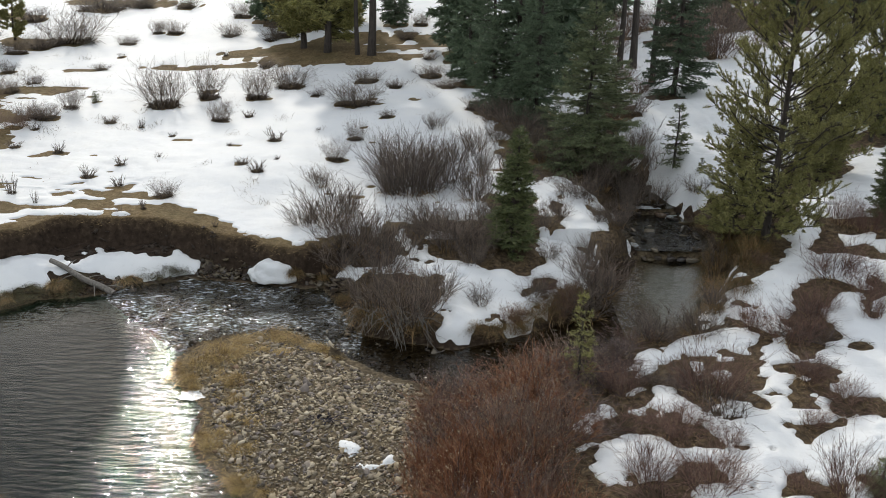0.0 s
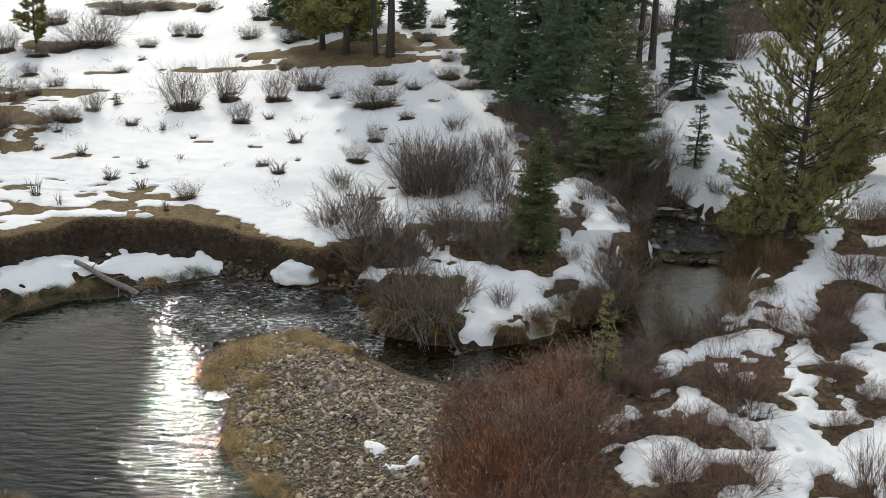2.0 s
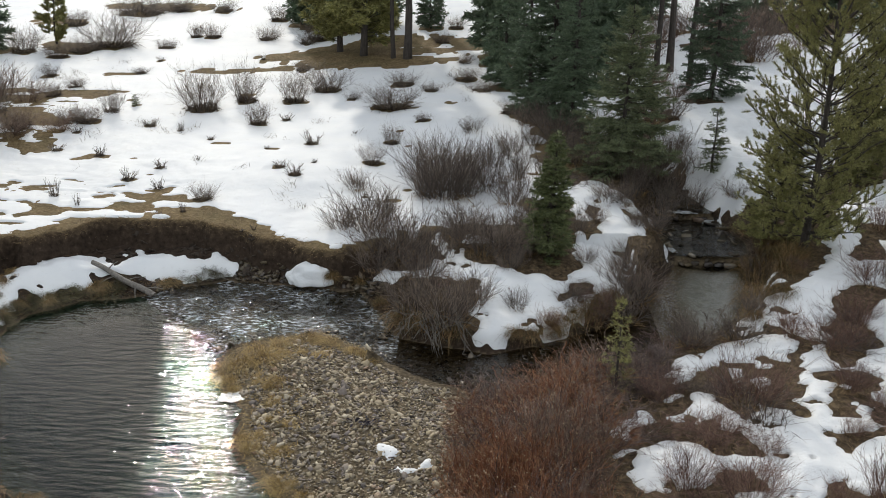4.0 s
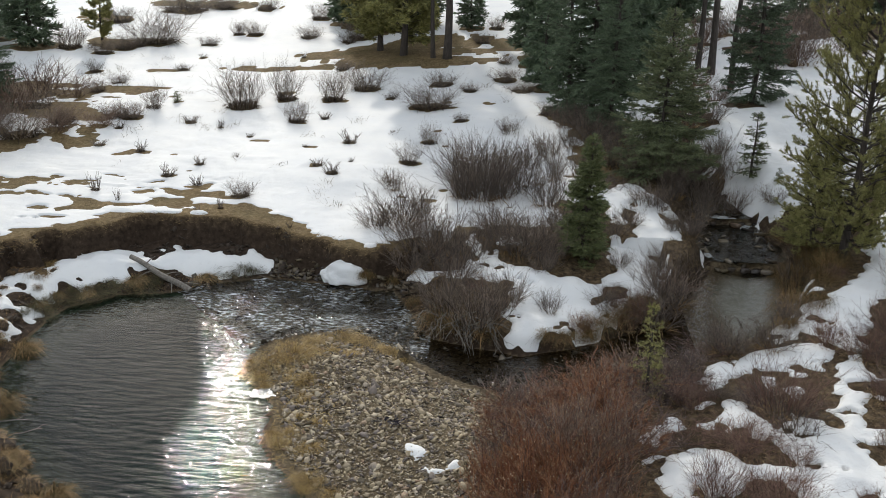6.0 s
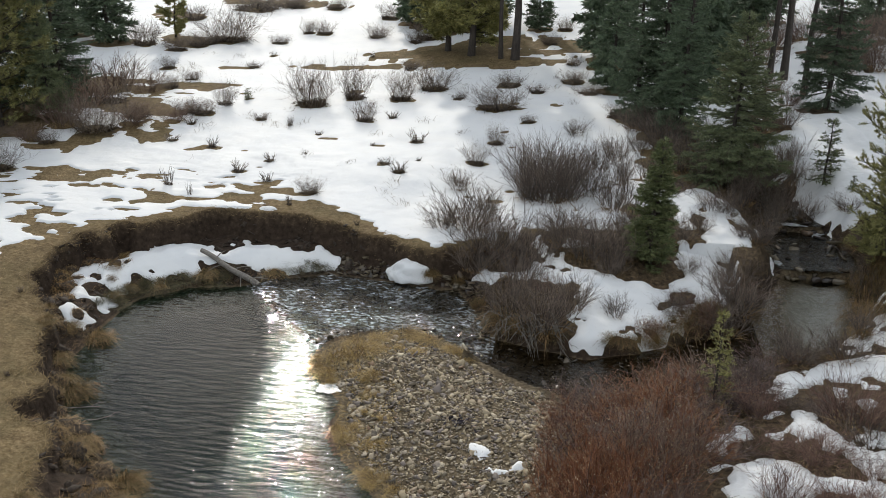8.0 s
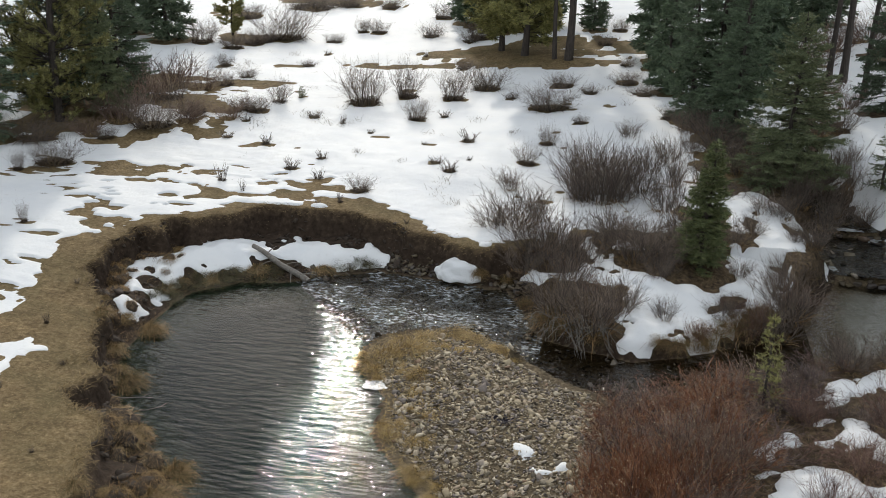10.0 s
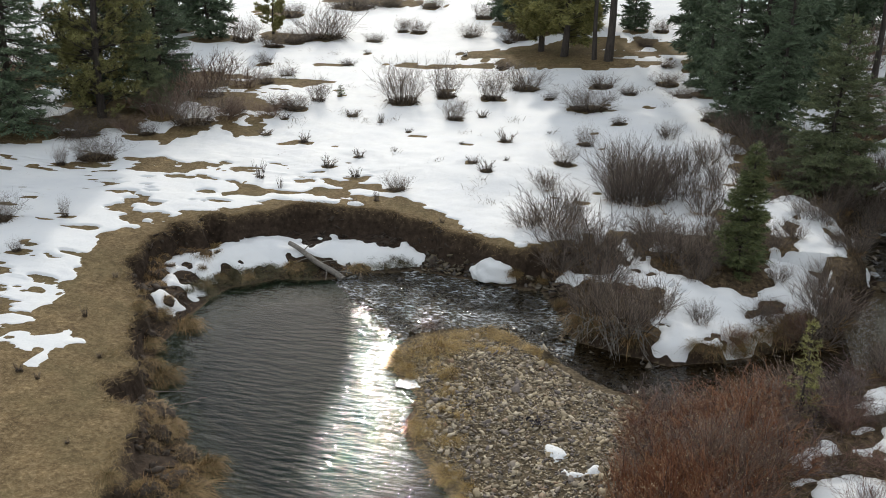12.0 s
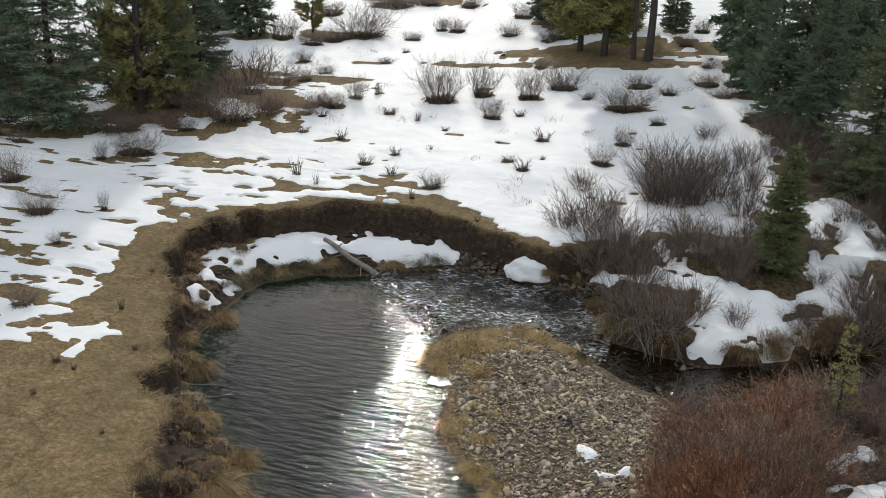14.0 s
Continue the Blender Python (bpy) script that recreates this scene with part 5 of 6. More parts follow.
deal(TUFTS_MEADOW + TUFTS_FLAT, tuft, rng, wide=1.0, tall=1.2)
scatter(big_willow, WILLOWS_ISLAND[:1], rng, wide=0.8, tall=0.86)
deal(WILLOWS_ISLAND[1:] + WILLOWS_MORE + WILLOWS_BROOK, brook_willow, rng, wide=1.0, tall=1.1)
deal(WILLOWS_RIGHT, red_willow, rng, wide=0.9, tall=1.0)


low_brush = [shrub("low_willow", "low tangle of bare brown willow twigs between snow patches", 65 + k, (TWIG_PURPLE, TWIG_RED, STEM)[k], (TWIG_PURPLE, TWIG_RED, TWIG_GREY)[k], stems=30, twigs=6, fine=2, spread=0.85, thick=0.0046, wild=1.7, cushion=1, group="low willows") for k in range(3)]


def brush_rows(n, x0, x1, y0, y1):
    """Low brush fills the ground that the snow has left along the creek."""
    x, y = rng.uniform(x0, x1, 900), rng.uniform(y0, y1, 900)
    f, wet = melted(x, y)[0], inward(x, y, SHORE_LEFT + SHORE_RIGHT)
    rows = []
    for k in np.flatnonzero((f > -0.55) & (f < -0.10) & (wet < -0.25)):
        if len(rows) < n and all(math.hypot(x[k] - a, y[k] - b) > 0.42 for a, b, *_ in rows):
            rows.append((float(x[k]), float(y[k]), rng.uniform(0.5, 0.85), rng.uniform(0.2, 0.40)))
    return rows


deal(brush_rows(28, 2.6, 8.0, 10.9, 16.5), low_brush, rng)
deal(brush_rows(18, -1.8, 4.0, 16.8, 24.5), low_brush, rng)


def thicket():
    """The rust willows grow close together between the gravel bar and the snow."""
    rows = []
    while len(rows) < 60:
        x, y = rng.uniform(-0.6, 3.0), rng.uniform(7.8, 14.9)
        edge = 1.5 if y < 12.3 else 2.0 if y < 13 else 2.75
        if x < -0.12 - 0.13 * max(0, 13 - y) + 0.5 * max(0, 10.8 - y) or x > edge or inward(x, y, SHORE_LEFT + SHORE_RIGHT) > -0.12:
            continue
        if any(math.hypot(x - a, y - b) < 0.34 for a, b, *_ in rows):
            continue
        if 1.7 < x < 2.7 and 13.0 < y < 14.1:
            continue
        size = rng.uniform(0.35, 0.75) if x < 0.2 else rng.uniform(0.7, 1.0)
        rows.append((x, y, rng.uniform(0.8, 1.25) * size, size * (rng.uniform(0.7, 1.1) if y < 12.2 else rng.uniform(0.5, 0.75))))
    return rows


deal(thicket(), rust_willow, rng)

# ---------------------------------------------------------------- tussocks
sedge = [tussock("grass_tussock", "straw-coloured grass tussock drooping on the bank", 80 + k, (SEDGE, GREENISH), n=1100) for k in range(2)]
gold = [tussock("grass_clump", "golden dry grass clump on the gravel bar", 90 + k, (GOLD, STRAW), n=500, group="bar grass") for k in range(2)]
deal(TUSSOCKS, sedge, rng, wide=0.9, tall=0.66, lift=0.0, turn=False)
brown_clump = [tussock("grass_tussock", "rusty brown grass tussock on the steep bank", 85 + k, (BROWN_GRASS, GREENISH), n=700) for k in range(2)]
deal(BANK_GRASS, brown_clump, rng, wide=1.2, tall=1.0)


moss_clump = [tussock("grass_tussock", "dark mossy grass hanging over the foot of the cut bank", 95 + k, (GREENISH, STEM_LITTER), n=420) for k in range(2)]


def ledge_fringe():
    """Drooping grass along the water's edge below the snow on the ledge."""
    rows = []
    while len(rows) < 34:
        x, y = rng.uniform(-9.3, -5.2), rng.uniform(16.6, 19.6)
        wet = float(inward(x, y, SHORE_LEFT + SHORE_RIGHT))
        if -0.42 < wet < -0.04 and not (-7.0 < x < -6.2) and all(math.hypot(x - a, y - b) > 0.16 for a, b, *_ in rows):
            rows.append((x, y, rng.uniform(0.3, 0.6), rng.uniform(0.14, 0.30)))
    return rows


deal(ledge_fringe(), moss_clump, rng)


def slope_clumps():
    """Tufts on the slumped soil between the grass flat and the pond."""
    rows = []
    while len(rows) < 12:
        x, y = rng.uniform(-10.6, -4.6), rng.uniform(8.5, 19.0)
        lip, wet = float(past_edge(x, y)), float(inward(x, y, SHORE_LEFT + SHORE_RIGHT))
        if lip < -0.1 and -1.5 < wet < 0.0 and y < 12 - (x + 4) * 1.4:
            rows.append((x, y, rng.uniform(0.2, 0.5), rng.uniform(0.08, 0.26)))
    return rows


deal(slope_clumps(), sedge + brown_clump, rng)


def turf_block(seed):
    """A slumped block of soil about 1 across with matted grass on its back."""
    rng = np.random.default_rng(seed)
    block = thing("turf_block", "slumped block of dark soil with matted brown grass", "turf", "slumped turf")
    bm = bmesh.new()
    bmesh.ops.create_icosphere(bm, subdivisions=3, radius=0.5)
    for v in bm.verts:
        q = v.co.copy()
        lumps = 1 + 0.45 * noise.noise(q * 2.3 + Vector((seed, 0, 0))) + 0.22 * noise.noise(q * 6 + Vector((0, seed, 0)))
        v.co = Vector((q.x, q.y, max(q.z, -0.3) * 0.75)) * lumps
    bm.normal_update()
    top = [(v.co.copy(), v.normal.copy()) for v in bm.verts if v.normal.z > 0.35]
    me = bpy.data.meshes.new("body")
    bm.to_mesh(me)
    bm.free()
    me.materials.append(SOIL_CLOD)
    part("body", me, block, "crumbling dark soil")
    pick = rng.integers(0, len(top), 420)
    at = np.array([top[k][0] for k in pick]) + rng.normal(0, 0.03, (420, 3))
    way = unit(np.array([top[k][1] for k in pick]) * 0.7 + rng.normal(0, 0.45, (420, 3)) + np.array([0.25, -0.2, 0.1]))
    v, f = blades(at, way, rng.uniform(0.10, 0.38, 420), rng.uniform(0.008, 0.016, 420), rng.uniform(0.3, 1.2, 420), rng)
    bunch("old_grass", mesh_of("old_grass", v, f, (STRAW, SEDGE, BROWN_GRASS)[seed % 3]), block, "matted dry grass")
    return block


def block_rows():
    rows = []
    while len(rows) < 26:
        x, y = rng.uniform(-10.3, -5.0), rng.uniform(8.8, 18.6)
        lip = float(past_edge(x, y))
        if -0.75 < lip < -0.12 and y < 12.5 - (x + 4) * 1.4 and float(inward(x, y, SHORE_LEFT + SHORE_RIGHT)) < -0.1 and all(math.hypot(x - a, y - b) > 0.3 for a, b, *_ in rows):
            rows.append((x, y, rng.uniform(0.22, 0.48), rng.uniform(0.2, 0.42)))
    return rows


deal(block_rows(), [turf_block(300 + k) for k in range(3)], rng, turn=False)


def bar_clumps():
    """Low grass along the pond side of the gravel bar."""
    rows = []
    while len(rows) < 22:
        x, y = rng.uniform(-4.8, -1.5), rng.uniform(10.6, 17.2)
        wet = float(inward(x, y, SHORE_LEFT + SHORE_RIGHT))
        if -0.85 < wet < -0.05 and (x < -2.3 or y > 16.0) and float(land(x, y)[1]) > 0.5:
            rows.append((x, y, rng.uniform(0.15, 0.38), rng.uniform(0.08, 0.22)))
    return rows


deal(bar_clumps(), gold, rng)
deal(BAR_GRASS, gold, rng, wide=1.1, tall=0.9)


# ---------------------------------------------------------------- grass cover
def carpet(name, label, spots, length, width, mat, seed, lie=0.8):
    rng = np.random.default_rng(seed)
    n = len(spots)
    z = land(spots[:, 0], spots[:, 1])[0]
    at = np.stack([spots[:, 0], spots[:, 1], z - 0.01], 1)
    az = rng.random(n) * 2 * np.pi
    way = unit(np.stack([np.cos(az) * lie, np.sin(az) * lie, rng.uniform(0.25, 0.9, n)], 1))
    v, f = blades(at, way, rng.uniform(0.5, 1.1, n) * length, np.full(n, width), rng.uniform(0, 0.35, n), rng)
    return tagged(new(name, mesh_of(name, v, f, mat)), label, "grass", kind="stuff")


def spots_where(n, x0, x1, y0, y1, test, seed):
    rng = np.random.default_rng(seed)
    p = np.stack([rng.uniform(x0, x1, n), rng.uniform(y0, y1, n)], 1)
    return p[test(p[:, 0], p[:, 1])]


def on_turf(x, y):
    f, _ = melted(x, y)
    return (inward(x, y, MEADOW) > 0.02) & (f < 0.02)


def on_lip(x, y):
    d = past_edge(x, y)
    return (d > -0.01) & (d < 0.2)


def on_litter(x, y):
    f, _ = melted(x, y)
    z, stony, soil, turf = land(x, y)
    return (stony < 0.3) & (turf < 0.5) & (f < 0.0) & (z > 0.06) & (x > -2.6)


def on_bar_edge(x, y):
    w = inward(x, y, SHORE_LEFT + SHORE_RIGHT)
    return (w < -0.03) & (w > -1.0 - 0.5 * rough(x, y, 0.8, 81)) & (land(x, y)[1] > 0.5) & ((x < -2.6) | (y > 16.1)) & (rough(x, y, 0.5, 82) > -0.3)


def through_snow(x, y):
    return (inward(x, y, MEADOW) > 0.8) & (rough(x, y, 2.2, 83) + 0.6 * grain(x, y, 0.6, 84) > 0.55)


carpet("bar_stubble", "short golden stubble on the edge of the gravel bar", spots_where(16000, -4.8, 0, 10.4, 17.2, on_bar_edge, 4), 0.09, 0.009, GOLD, 4, 1.1)
carpet("snow_stubble", "dead grass tips poking through the snow", spots_where(26000, -16, 2.5, 20.5, 37, through_snow, 6), 0.30, 0.009, plant_material("grey_stubble", (0.06, 0.045, 0.03), (0.15, 0.115, 0.075), (0.28, 0.22, 0.15)), 6, 0.5)
carpet("turf_grass", "short matted straw-brown turf grass", spots_where(90000, -13.5, -3.0, 8.0, 23.5, on_turf, 1), 0.055, 0.007, STRAW, 1, 1.3)
carpet("bank_fringe", "tan grass fringe overhanging the cut bank", spots_where(160000, -11.5, -1.5, 8.0, 21.6, on_lip, 2), 0.13, 0.009, plant_material("fringe_grass", (0.10, 0.065, 0.028), (0.22, 0.15, 0.065), (0.36, 0.26, 0.125)), 2, 1.2)
carpet("leaf_litter", "brown dead grass and litter under the willows", spots_where(100000, -2.6, 10.5, 9.8, 25.0, on_litter, 3), 0.17, 0.011, plant_material("brown_litter", (0.05, 0.035, 0.02), (0.13, 0.09, 0.045), (0.26, 0.19, 0.10)), 3, 1.0)


def on_slope(x, y):
    z, stony, soil, turf = land(x, y)
    return (soil > 0.4) & (x < -4.5) & (z > 0.04) & (rough(x, y, 0.7, 85) > -0.15) & (melted(x, y)[0] < -0.03)


carpet("slope_straw", "loose straw and roots lying on the slumped bank", spots_where(26000, -10.6, -4.5, 8.0, 19.5, on_slope, 7), 0.18, 0.005, BROWN_GRASS, 7, 1.3)


# ---------------------------------------------------------------- stones
def pebble_shape(seed, flat=0.34):
    """A rounded, uneven stone about 1 across: 26 points, 24 quads."""
    rng = np.random.default_rng(seed)
    pts, index, faces = [], {}, []
    def vert(p):
        key = tuple(int(v) for v in p)
        if key not in index:
            index[key] = len(pts)
            pts.append(p)
        return index[key]
    for axis in range(3):
        for sign in (-1, 1):
            for a in (-1, 0):
                for b in (-1, 0):
                    ring = []
                    for da, db in ((0, 0), (1, 0), (1, 1), (0, 1)):
                        p = np.zeros(3)
                        p[axis], p[(axis + 1) % 3], p[(axis + 2) % 3] = sign, a + da, b + db
                        ring.append(vert(p))
                    faces.append(ring if sign > 0 else ring[::-1])
    v = np.array(pts)
    v = v / np.linalg.norm(v, axis=1, keepdims=True) ** 0.45
    v *= rng.uniform(0.62, 1.12, (len(v), 1))
    v += rng.normal(0, 0.09, v.shape)
    return v * np.array([0.5, 0.5 * rng.uniform(0.6, 0.95), 0.5 * flat * rng.uniform(0.7, 1.3)]), np.array(faces)


def chip_shape(seed):
    """A small angular stone: 6 points, 8 triangles doubled up as quads of two."""
    rng = np.random.default_rng(seed)
    ring = np.array([(math.cos(a), math.sin(a), 0) for a in np.arange(4) * math.pi / 2 + rng.normal(0, 0.3, 4)]) * rng.uniform(0.4, 0.6, (4, 1))
    v = np.concatenate([ring * 0.9 + (0, 0, 0.14), ring * 1.05, ring * 0.6 - (0, 0, 0.2)]) * np.array([1, rng.uniform(0.6, 1), rng.uniform(0.7, 1.3)])
    f = [(i, (i + 1) % 4, (i + 1) % 4 + 4, i + 4) for i in range(4)] + [(i + 4, (i + 1) % 4 + 4, (i + 1) % 4 + 8, i + 8) for i in range(4)] + [(3, 2, 1, 0)]
    return v, np.array(f)[:, ::-1]


SHAPES = [pebble_shape(100 + k) for k in range(10)]
CHIPS = [chip_shape(140 + k) for k in range(10)]


def heap(spots, sizes, rng, sink=0.17):
    """Stones lying on the ground, joined."""
    z = land(spots[:, 0], spots[:, 1])[0]
    shapes = []
    for (x, y), s, h in zip(spots, sizes, z):
        v, f = (SHAPES if s > 0.07 else CHIPS)[rng.integers(len(CHIPS))]
        a, tilt = rng.random() * 6.28, rng.normal(0, 0.38, 2)
        c, d = math.cos(a), math.sin(a)
        w = v @ np.array([[c, d, 0], [-d, c, 0], [0, 0, 1]])
        w = w + np.stack([0 * w[:, 0], 0 * w[:, 0], w[:, 0] * tilt[0] + w[:, 1] * tilt[1]], 1)
        shapes.append((w * s + (x, y, h + s * (0.28 - sink)), f))
    return joined(*shapes)


def on_bar(x, y):
    z, stony, soil, turf = land(x, y)
    return (stony > 0.5) & (z > 0.015)


rng = np.random.default_rng(5)
gravel_bar = thing("gravel_bar", "bar of grey-brown river stones beside the pond", "gravel")
field = spots_where(26000, -5.2, 1.0, 10.2, 17.4, on_bar, 8)
size = np.exp(rng.normal(math.log(0.042), 0.46, len(field))).clip(0.026, 0.16)
near = np.flatnonzero((field[:, 1] < 14.2) & (field[:, 1] > 10.9) & (field[:, 0] < 0.4) & (size > 0.075))[:300]
rest = np.setdiff1d(np.arange(len(field)), near)
v, f = heap(field[rest], size[rest], rng)
bunch("gravel", mesh_of("gravel", v, f, STONE), gravel_bar)
STONE_MESHES = [mesh_of("stone", v, f, STONE) for v, f in SHAPES]
for k in near:
    s = float(size[k])
    one = part("stone", STONE_MESHES[k % len(STONE_MESHES)], gravel_bar)
    one.matrix_basis = place_at(field[k, 0], field[k, 1], rng.random() * 6.28, (s, s, s), 0.06 * s, (rng.normal(0, 0.2), rng.normal(0, 0.2)))


def in_shallows(x, y):
    w = inward(x, y, SHORE_LEFT + SHORE_RIGHT)
    return (w > 0.02) & (in_riffle(x, y) > 0.1) & (y > 14.5) & (rough(x, y, 0.9, 71) > -0.35)


def at_toe(x, y):
    z, stony, soil, turf = land(x, y)
    w = -inward(x, y, SHORE_LEFT + SHORE_RIGHT)
    return (w > -0.25) & (w < 0.5) & (z < 0.3) & (soil > 0.3) & (x > -6.6) & (melted(x, y)[0] < -0.03)


def in_bed(x, y):
    return inward(x, y, SHORE_LEFT + SHORE_RIGHT) > 0.05


for name, spots, mid, most, sink, mat, label in (
        ("riffle_stones", spots_where(1500, -6.6, 0, 14.5, 19.8, in_shallows, 9), 0.075, 0.2, 0.2, STONE_WET, "wet dark stones breaking the riffle"),
        ("bank_rubble", spots_where(1700, -6.6, -1.6, 18.6, 20.6, at_toe, 10), 0.10, 0.24, 0.12, STONE_WET, "dark rubble at the foot of the cut bank"),
        ("soil_clods", spots_where(5200, -10.6, -4.5, 8.0, 20.6, on_slope, 13), 0.085, 0.26, 0.16, SOIL_CLOD, "crumbling dark clods of soil on the cut bank"),
        ("channel_stones", spots_where(900, -1.9, 3.0, 14.6, 17.2, in_bed, 11), 0.08, 0.18, 0.3, STONE_WET, "stones on the bed of the channel"),
        ("brook_stones", spots_where(260, 3.9, 6.4, 20.9, 27.0, in_bed, 12), 0.15, 0.36, 0.1, STONE_WET, "wet stones in the stepped brook")):
    size = np.exp(rng.normal(math.log(mid), 0.4, len(spots))).clip(0.03, most)
    v, f = heap(spots, size, rng, sink)
    tagged(new(name, mesh_of(name, v, f, mat, True)), label, "stones", kind="stuff")


def ledge_rock(x, y, s, flat, seed):
    rng = np.random.default_rng(seed)
    bm = bmesh.new()
    bmesh.ops.create_icosphere(bm, subdivisions=3, radius=0.5)
    for w in bm.verts:
        p = w.co.copy()
        cut = max(abs(p.x), abs(p.y), abs(p.z) * 1.1)
        w.co = p * (0.5 / (0.45 * cut + 0.55 * p.length)) * (1 + 0.22 * noise.noise(p * 2.6 + Vector((seed, 0, 0))))
    for face in bm.faces:
        face.smooth = True
    me = bpy.data.meshes.new("ledge_rock")
    bm.to_mesh(me)
    bm.free()
    me.materials.append(STONE_WET)
    ob = tagged(new("ledge_rock", me), "wet dark rock in the brook ledge", "rock", "ledge rocks")
    ob.matrix_basis = Matrix.LocRotScale((x, y, float(level(y - 0.3)) + 0.03), Euler((0, 0, rng.random() * 6.28)), (s, s * 0.7, s * flat))


for k in range(13):
    ledge_rock(4.25 + k * 0.145 + rng.normal(0, 0.05), 20.98 + 0.12 * math.sin(k * 1.7), rng.uniform(0.18, 0.40), rng.uniform(0.35, 0.6), k)
for k in range(9):
    ledge_rock(4.5 + k * 0.17, 23.5 + rng.normal(0, 0.1), rng.uniform(0.16, 0.32), 0.45, 30 + k)


# ---------------------------------------------------------------- small things
def strand(name, points, r0, r1, mat, parent, label="", sides=7):
    p = np.array(points, float)
    v, f = tubes(p[None], np.linspace(r0, r1, len(p))[None], sides)
    me = mesh_of(name, v, f, mat, True)
    return part(name, me, parent, label)


def ground_at(x, y, up=0.0):
    return (x, y, max(float(land(x, y)[0]), 0.0) + up)


def fallen_log():
    log = thing("fallen_log", "weathered grey log sloping from the bank into the pond", "log")
    a, b = Vector((-7.9, 19.05, 0.5)), Vector((-6.48, 18.47, 0.03))
    side = Vector((0.008, 0.015, 0.008))
    log = strand("log", [a.lerp(b, u) + side * math.sin(u * 9) for u in np.linspace(0, 1, 9)], 0.050, 0.068, DEAD_WOOD, log)
    for u, d in ((0.25, (0.25, -0.05, 0.22)), (0.4, (-0.30, -0.28, -0.1)), (0.55, (0.38, 0.10, 0.05)), (0.7, (0.10, -0.35, -0.12)), (0.8, (0.45, -0.02, 0.03))):
        s = a.lerp(b, u)
        e = s + Vector(d)
        strand("branch", [s, s.lerp(e, 0.5) + Vector((0, 0, 0.03)), e], 0.016, 0.006, DEAD_WOOD, log, sides=5)


def driftwood(x, y, turn, length, r):
    stick = thing("driftwood_stick", "thin bleached driftwood stick on the bank toe", "stick", "driftwood")
    d = Vector((math.cos(turn), math.sin(turn), 0)) * length / 2
    pts = []
    for u in np.linspace(-1, 1, 5):
        p = Vector((x, y, 0)) + d * u
        pts.append(ground_at(p.x, p.y, r + 0.012 * math.sin(u * 5)))
    stick = strand("stick", pts, r, r * 0.4, DEAD_WOOD, stick, sides=5)
    q = Vector(pts[3])
    strand("twig", [q, q + Vector((0.1, 0.06, 0.05)), q + Vector((0.2, 0.07, 0.06))], r * 0.5, r * 0.25, DEAD_WOOD, stick, sides=4)


fallen_log()
for x, y, turn, length, r in ((-5.6, 19.45, -0.15, 1.1, 0.014), (-5.0, 19.6, 0.1, 0.7, 0.010), (-6.1, 19.25, -0.5, 0.8, 0.012), (-7.7, 13.15, 0.25, 0.7, 0.010), (-7.2, 12.9, 0.6, 0.4, 0.008),
                              (-2.2, 17.55, 0.3, 0.5, 0.016), (-3.9, 13.6, 0.4, 0.5, 0.008)):
    driftwood(x, y, turn, length, r)


def dead_brush(x, y, seed):
    """Bleached branches that hang from the bank over the channel."""
    rng = np.random.default_rng(seed)
    brush = thing("dead_brush", "bleached bare branches hanging over the channel", "branches", "dead brush")
    start = np.array([ground_at(x, y, 0.12)]) + rng.normal(0, 0.10, (9, 3))
    way = unit(np.stack([rng.normal(0.1, 0.5, 9), rng.normal(-0.8, 0.2, 9), rng.normal(0.1, 0.25, 9)], 1))
    p = bent(start, way, rng.uniform(0.45, 0.85, 9), 5, -0.38, rng, 0.06)
    p[:, :, 2] = np.maximum(p[:, :, 2], 0.03)
    for k in range(9):
        strand("branch", p[k], 0.011, 0.004, DEAD_WOOD, brush, sides=5)
    who = np.repeat(np.arange(9), 6)
    at, run = on_strand(p[who], 0.3 + 0.7 * rng.random(len(who)))
    q = bent(at, unit(run + rng.normal(0, 0.5, run.shape)), rng.uniform(0.1, 0.3, len(who)), 3, -0.1, rng, 0.05)
    v, f = tubes(q, np.full((len(q), 3), 0.003), 3)
    bunch("brushwood", mesh_of("brushwood", v, f, DEAD_WOOD), brush)


for k, (x, y) in enumerate(((-1.15, 17.0), (-0.75, 16.85), (-0.35, 16.75), (-1.55, 17.5))):
    dead_brush(x, y, k)


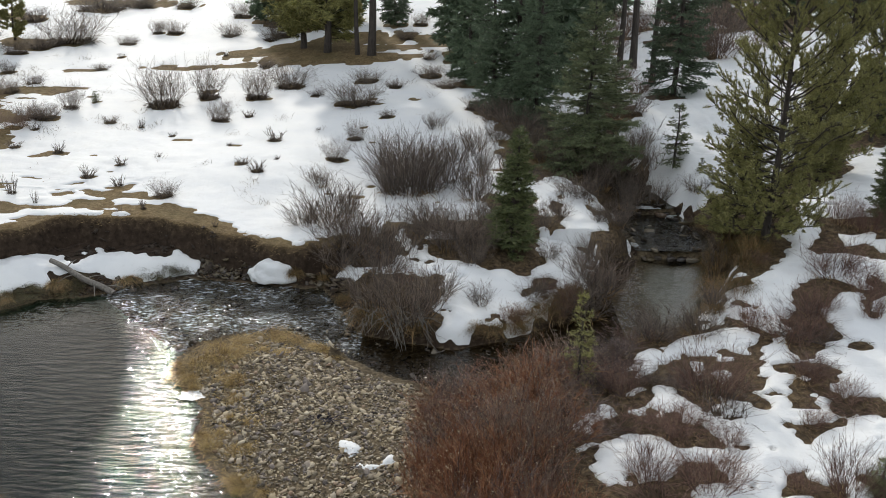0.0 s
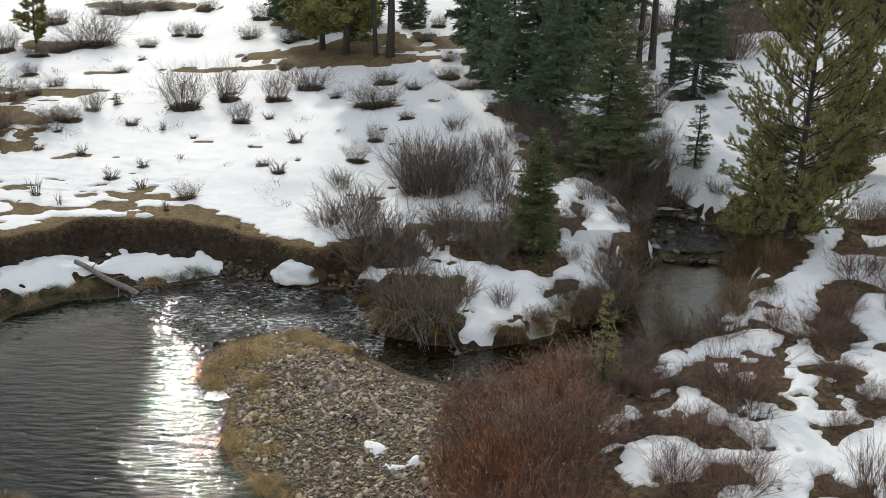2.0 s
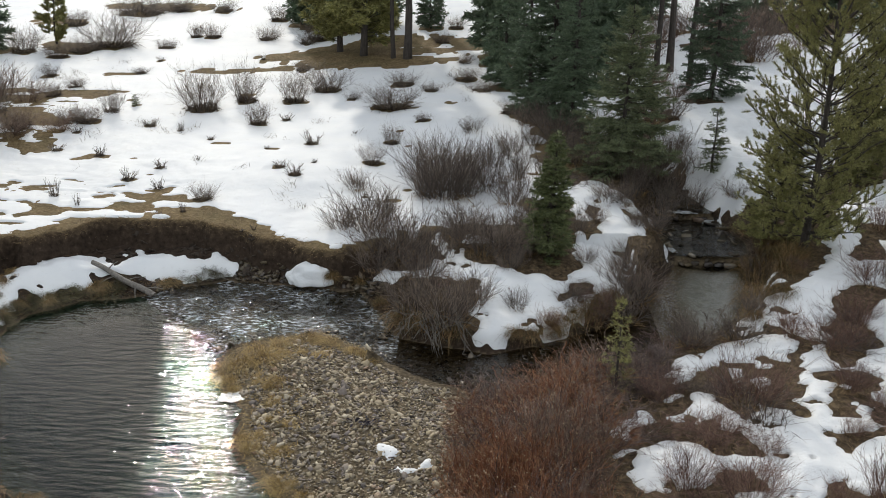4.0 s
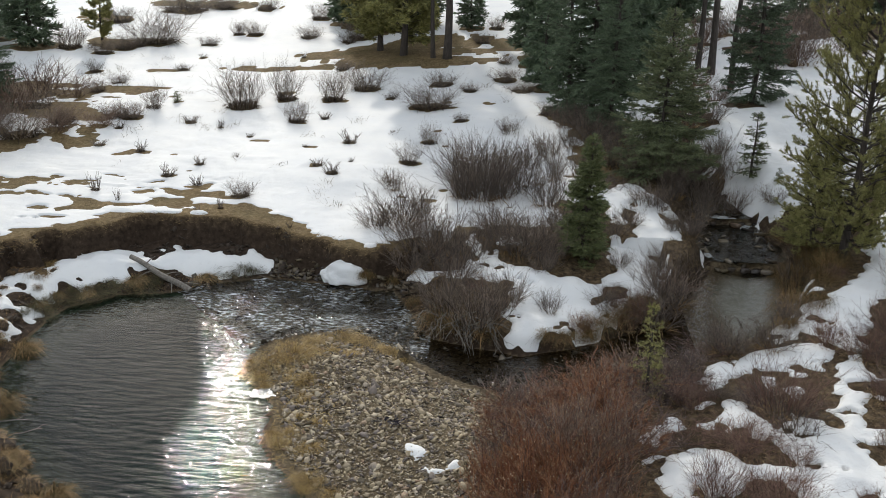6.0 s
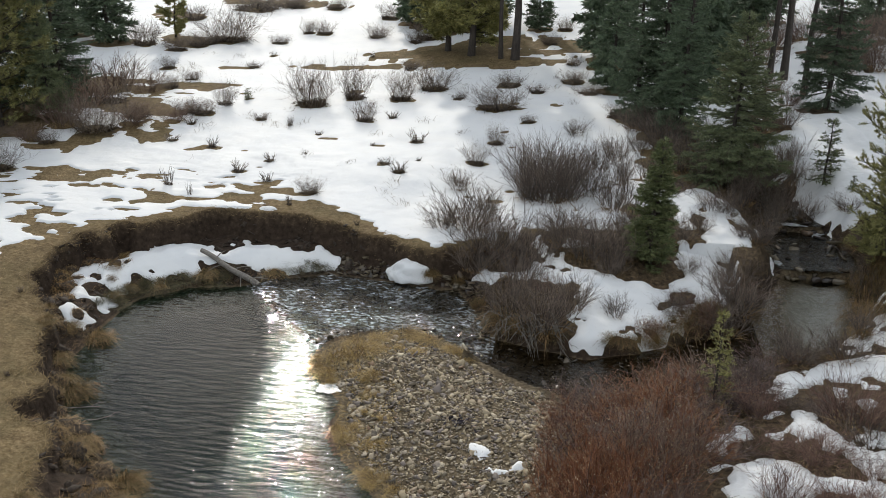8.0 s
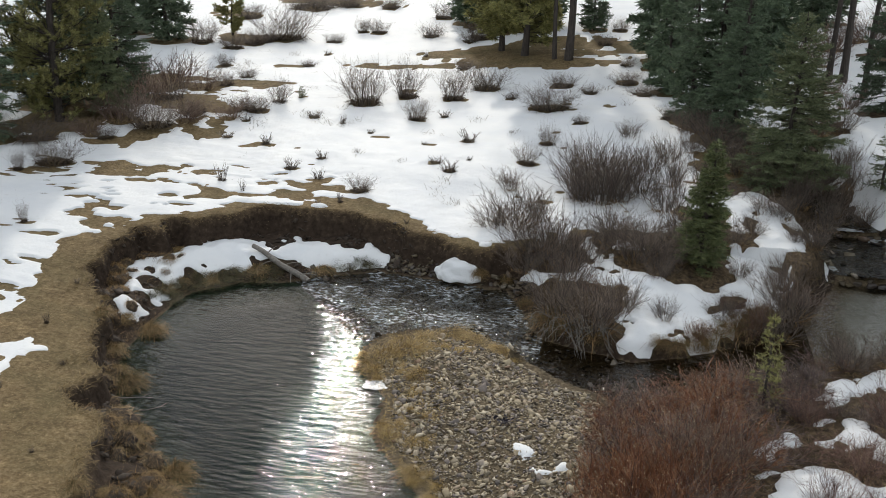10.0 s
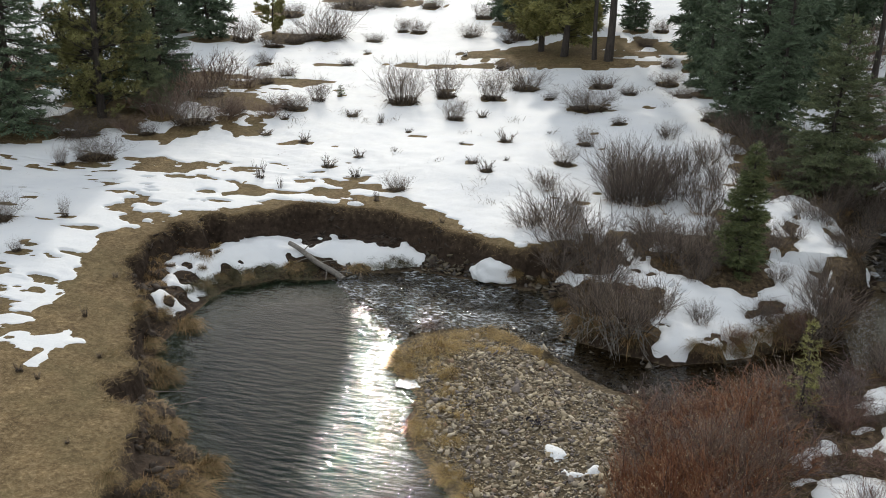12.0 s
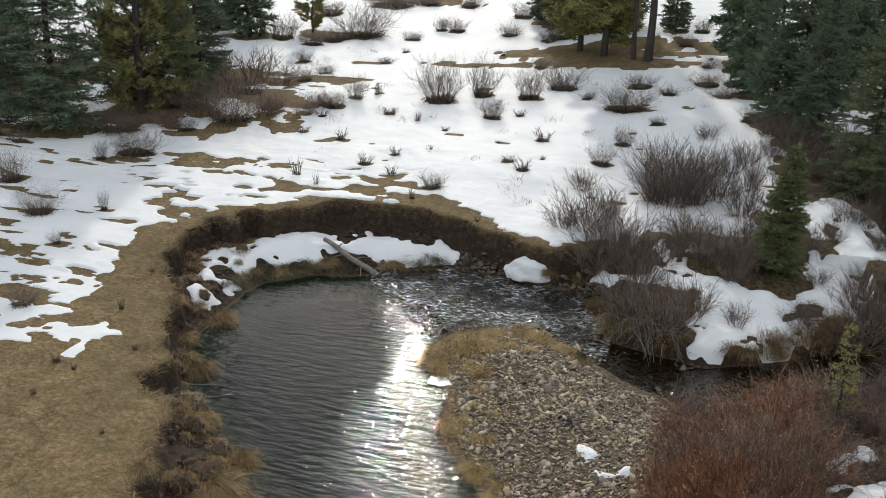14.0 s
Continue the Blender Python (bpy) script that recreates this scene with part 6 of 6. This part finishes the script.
def ice_sheet(name, x, y, w, d, seed, lift=0.012):
    """A thin crinkled plate of ice at the water's edge."""
    n = Nodes("shore_ice") if "shore_ice" not in bpy.data.materials else None
    if n:
        f = n.noise(22, 5, 0.65)
        n.done(n.ramp(f, (0.3, (0.22, 0.23, 0.23)), (0.7, (0.52, 0.54, 0.54))), 0.22, n.bump(f, 0.6, 0.02), Specular_IOR_Level=0.6)
    bm = bmesh.new()
    bmesh.ops.create_grid(bm, x_segments=30, y_segments=26, size=0.5)
    cut = [v for v in bm.verts if (v.co.x ** 2 + v.co.y ** 2) ** 0.5 > 0.38 + 0.22 * noise.noise(Vector((v.co.x * 6, v.co.y * 6, seed + 3)))]
    bmesh.ops.delete(bm, geom=cut, context="VERTS")
    for v in bm.verts:
        v.co.z = 0.06 * noise.noise(Vector((v.co.x * 5, v.co.y * 5, seed)))
    grown = bmesh.ops.extrude_face_region(bm, geom=list(bm.faces))
    for g in grown["geom"]:
        if isinstance(g, bmesh.types.BMVert):
            g.co.z += 0.03
    me = bpy.data.meshes.new(name)
    bm.to_mesh(me)
    bm.free()
    me.materials.append(bpy.data.materials["shore_ice"])
    ob = tagged(new(name, me), "thin white crinkled ice at the water's edge", "ice", "shore ice")
    ob.matrix_basis = Matrix.LocRotScale((x, y, float(level(y)) + lift), Euler((0, 0, seed)), (w * 1.2, d * 1.2, 0.16))


for k, (x, y, w, d) in enumerate(((-3.95, 14.42, 0.50, 0.40), (-3.1, 19.1, 0.5, 0.22), (-1.75, 17.9, 0.24, 0.10), (5.0, 23.55, 0.7, 0.25), (5.6, 23.4, 0.5, 0.2), (4.35, 21.3, 0.35, 0.2))):
    ice_sheet("shore_ice", x, y, w, d, k)


def leaf_pile(x, y):
    rng = np.random.default_rng(3)
    pile = thing("leaf_pile", "dark wilted leaves caught between the stones", "leaves")
    at = np.array([ground_at(x, y, 0.05)]) + rng.normal(0, 1, (46, 3)) * (0.11, 0.08, 0.02)
    v, f = diamonds(at, unit(rng.normal(0, 1, (46, 3)) * (1, 1, 0.4)), rng.uniform(0.05, 0.11, 46), rng.uniform(0.012, 0.024, 46), rng)
    bunch("foliage", mesh_of("foliage", v, f, plant_material("dark_leaves", (0.012, 0.012, 0.016), (0.035, 0.030, 0.040), (0.09, 0.075, 0.085))), pile)


leaf_pile(-1.6, 13.25)


def snow_lump(x, y, z, w, d, h):
    """A slumped heap of snow at the foot of the cut bank."""
    bm = bmesh.new()
    bmesh.ops.create_icosphere(bm, subdivisions=4, radius=0.5)
    for v in bm.verts:
        p = v.co.copy()
        lumps = 1 + 0.42 * noise.noise(p * 2.4 + Vector((5, 1, 0))) + 0.16 * noise.noise(p * 7)
        v.co = Vector((p.x, p.y, max(p.z, -0.28))) * lumps
    for face in bm.faces:
        face.smooth = True
    me = bpy.data.meshes.new("snow_lump")
    bm.to_mesh(me)
    bm.free()
    me.materials.append(SNOW)
    ob = tagged(new("snow_lump", me), "slumped heap of white snow at the foot of the cut bank", "snow")
    ob.matrix_basis = Matrix.LocRotScale((x, y, z), Euler((-0.25, 0.08, 0.1)), (w, d, h))


snow_lump(-3.45, 19.2, 0.21, 0.9, 0.5, 0.6)
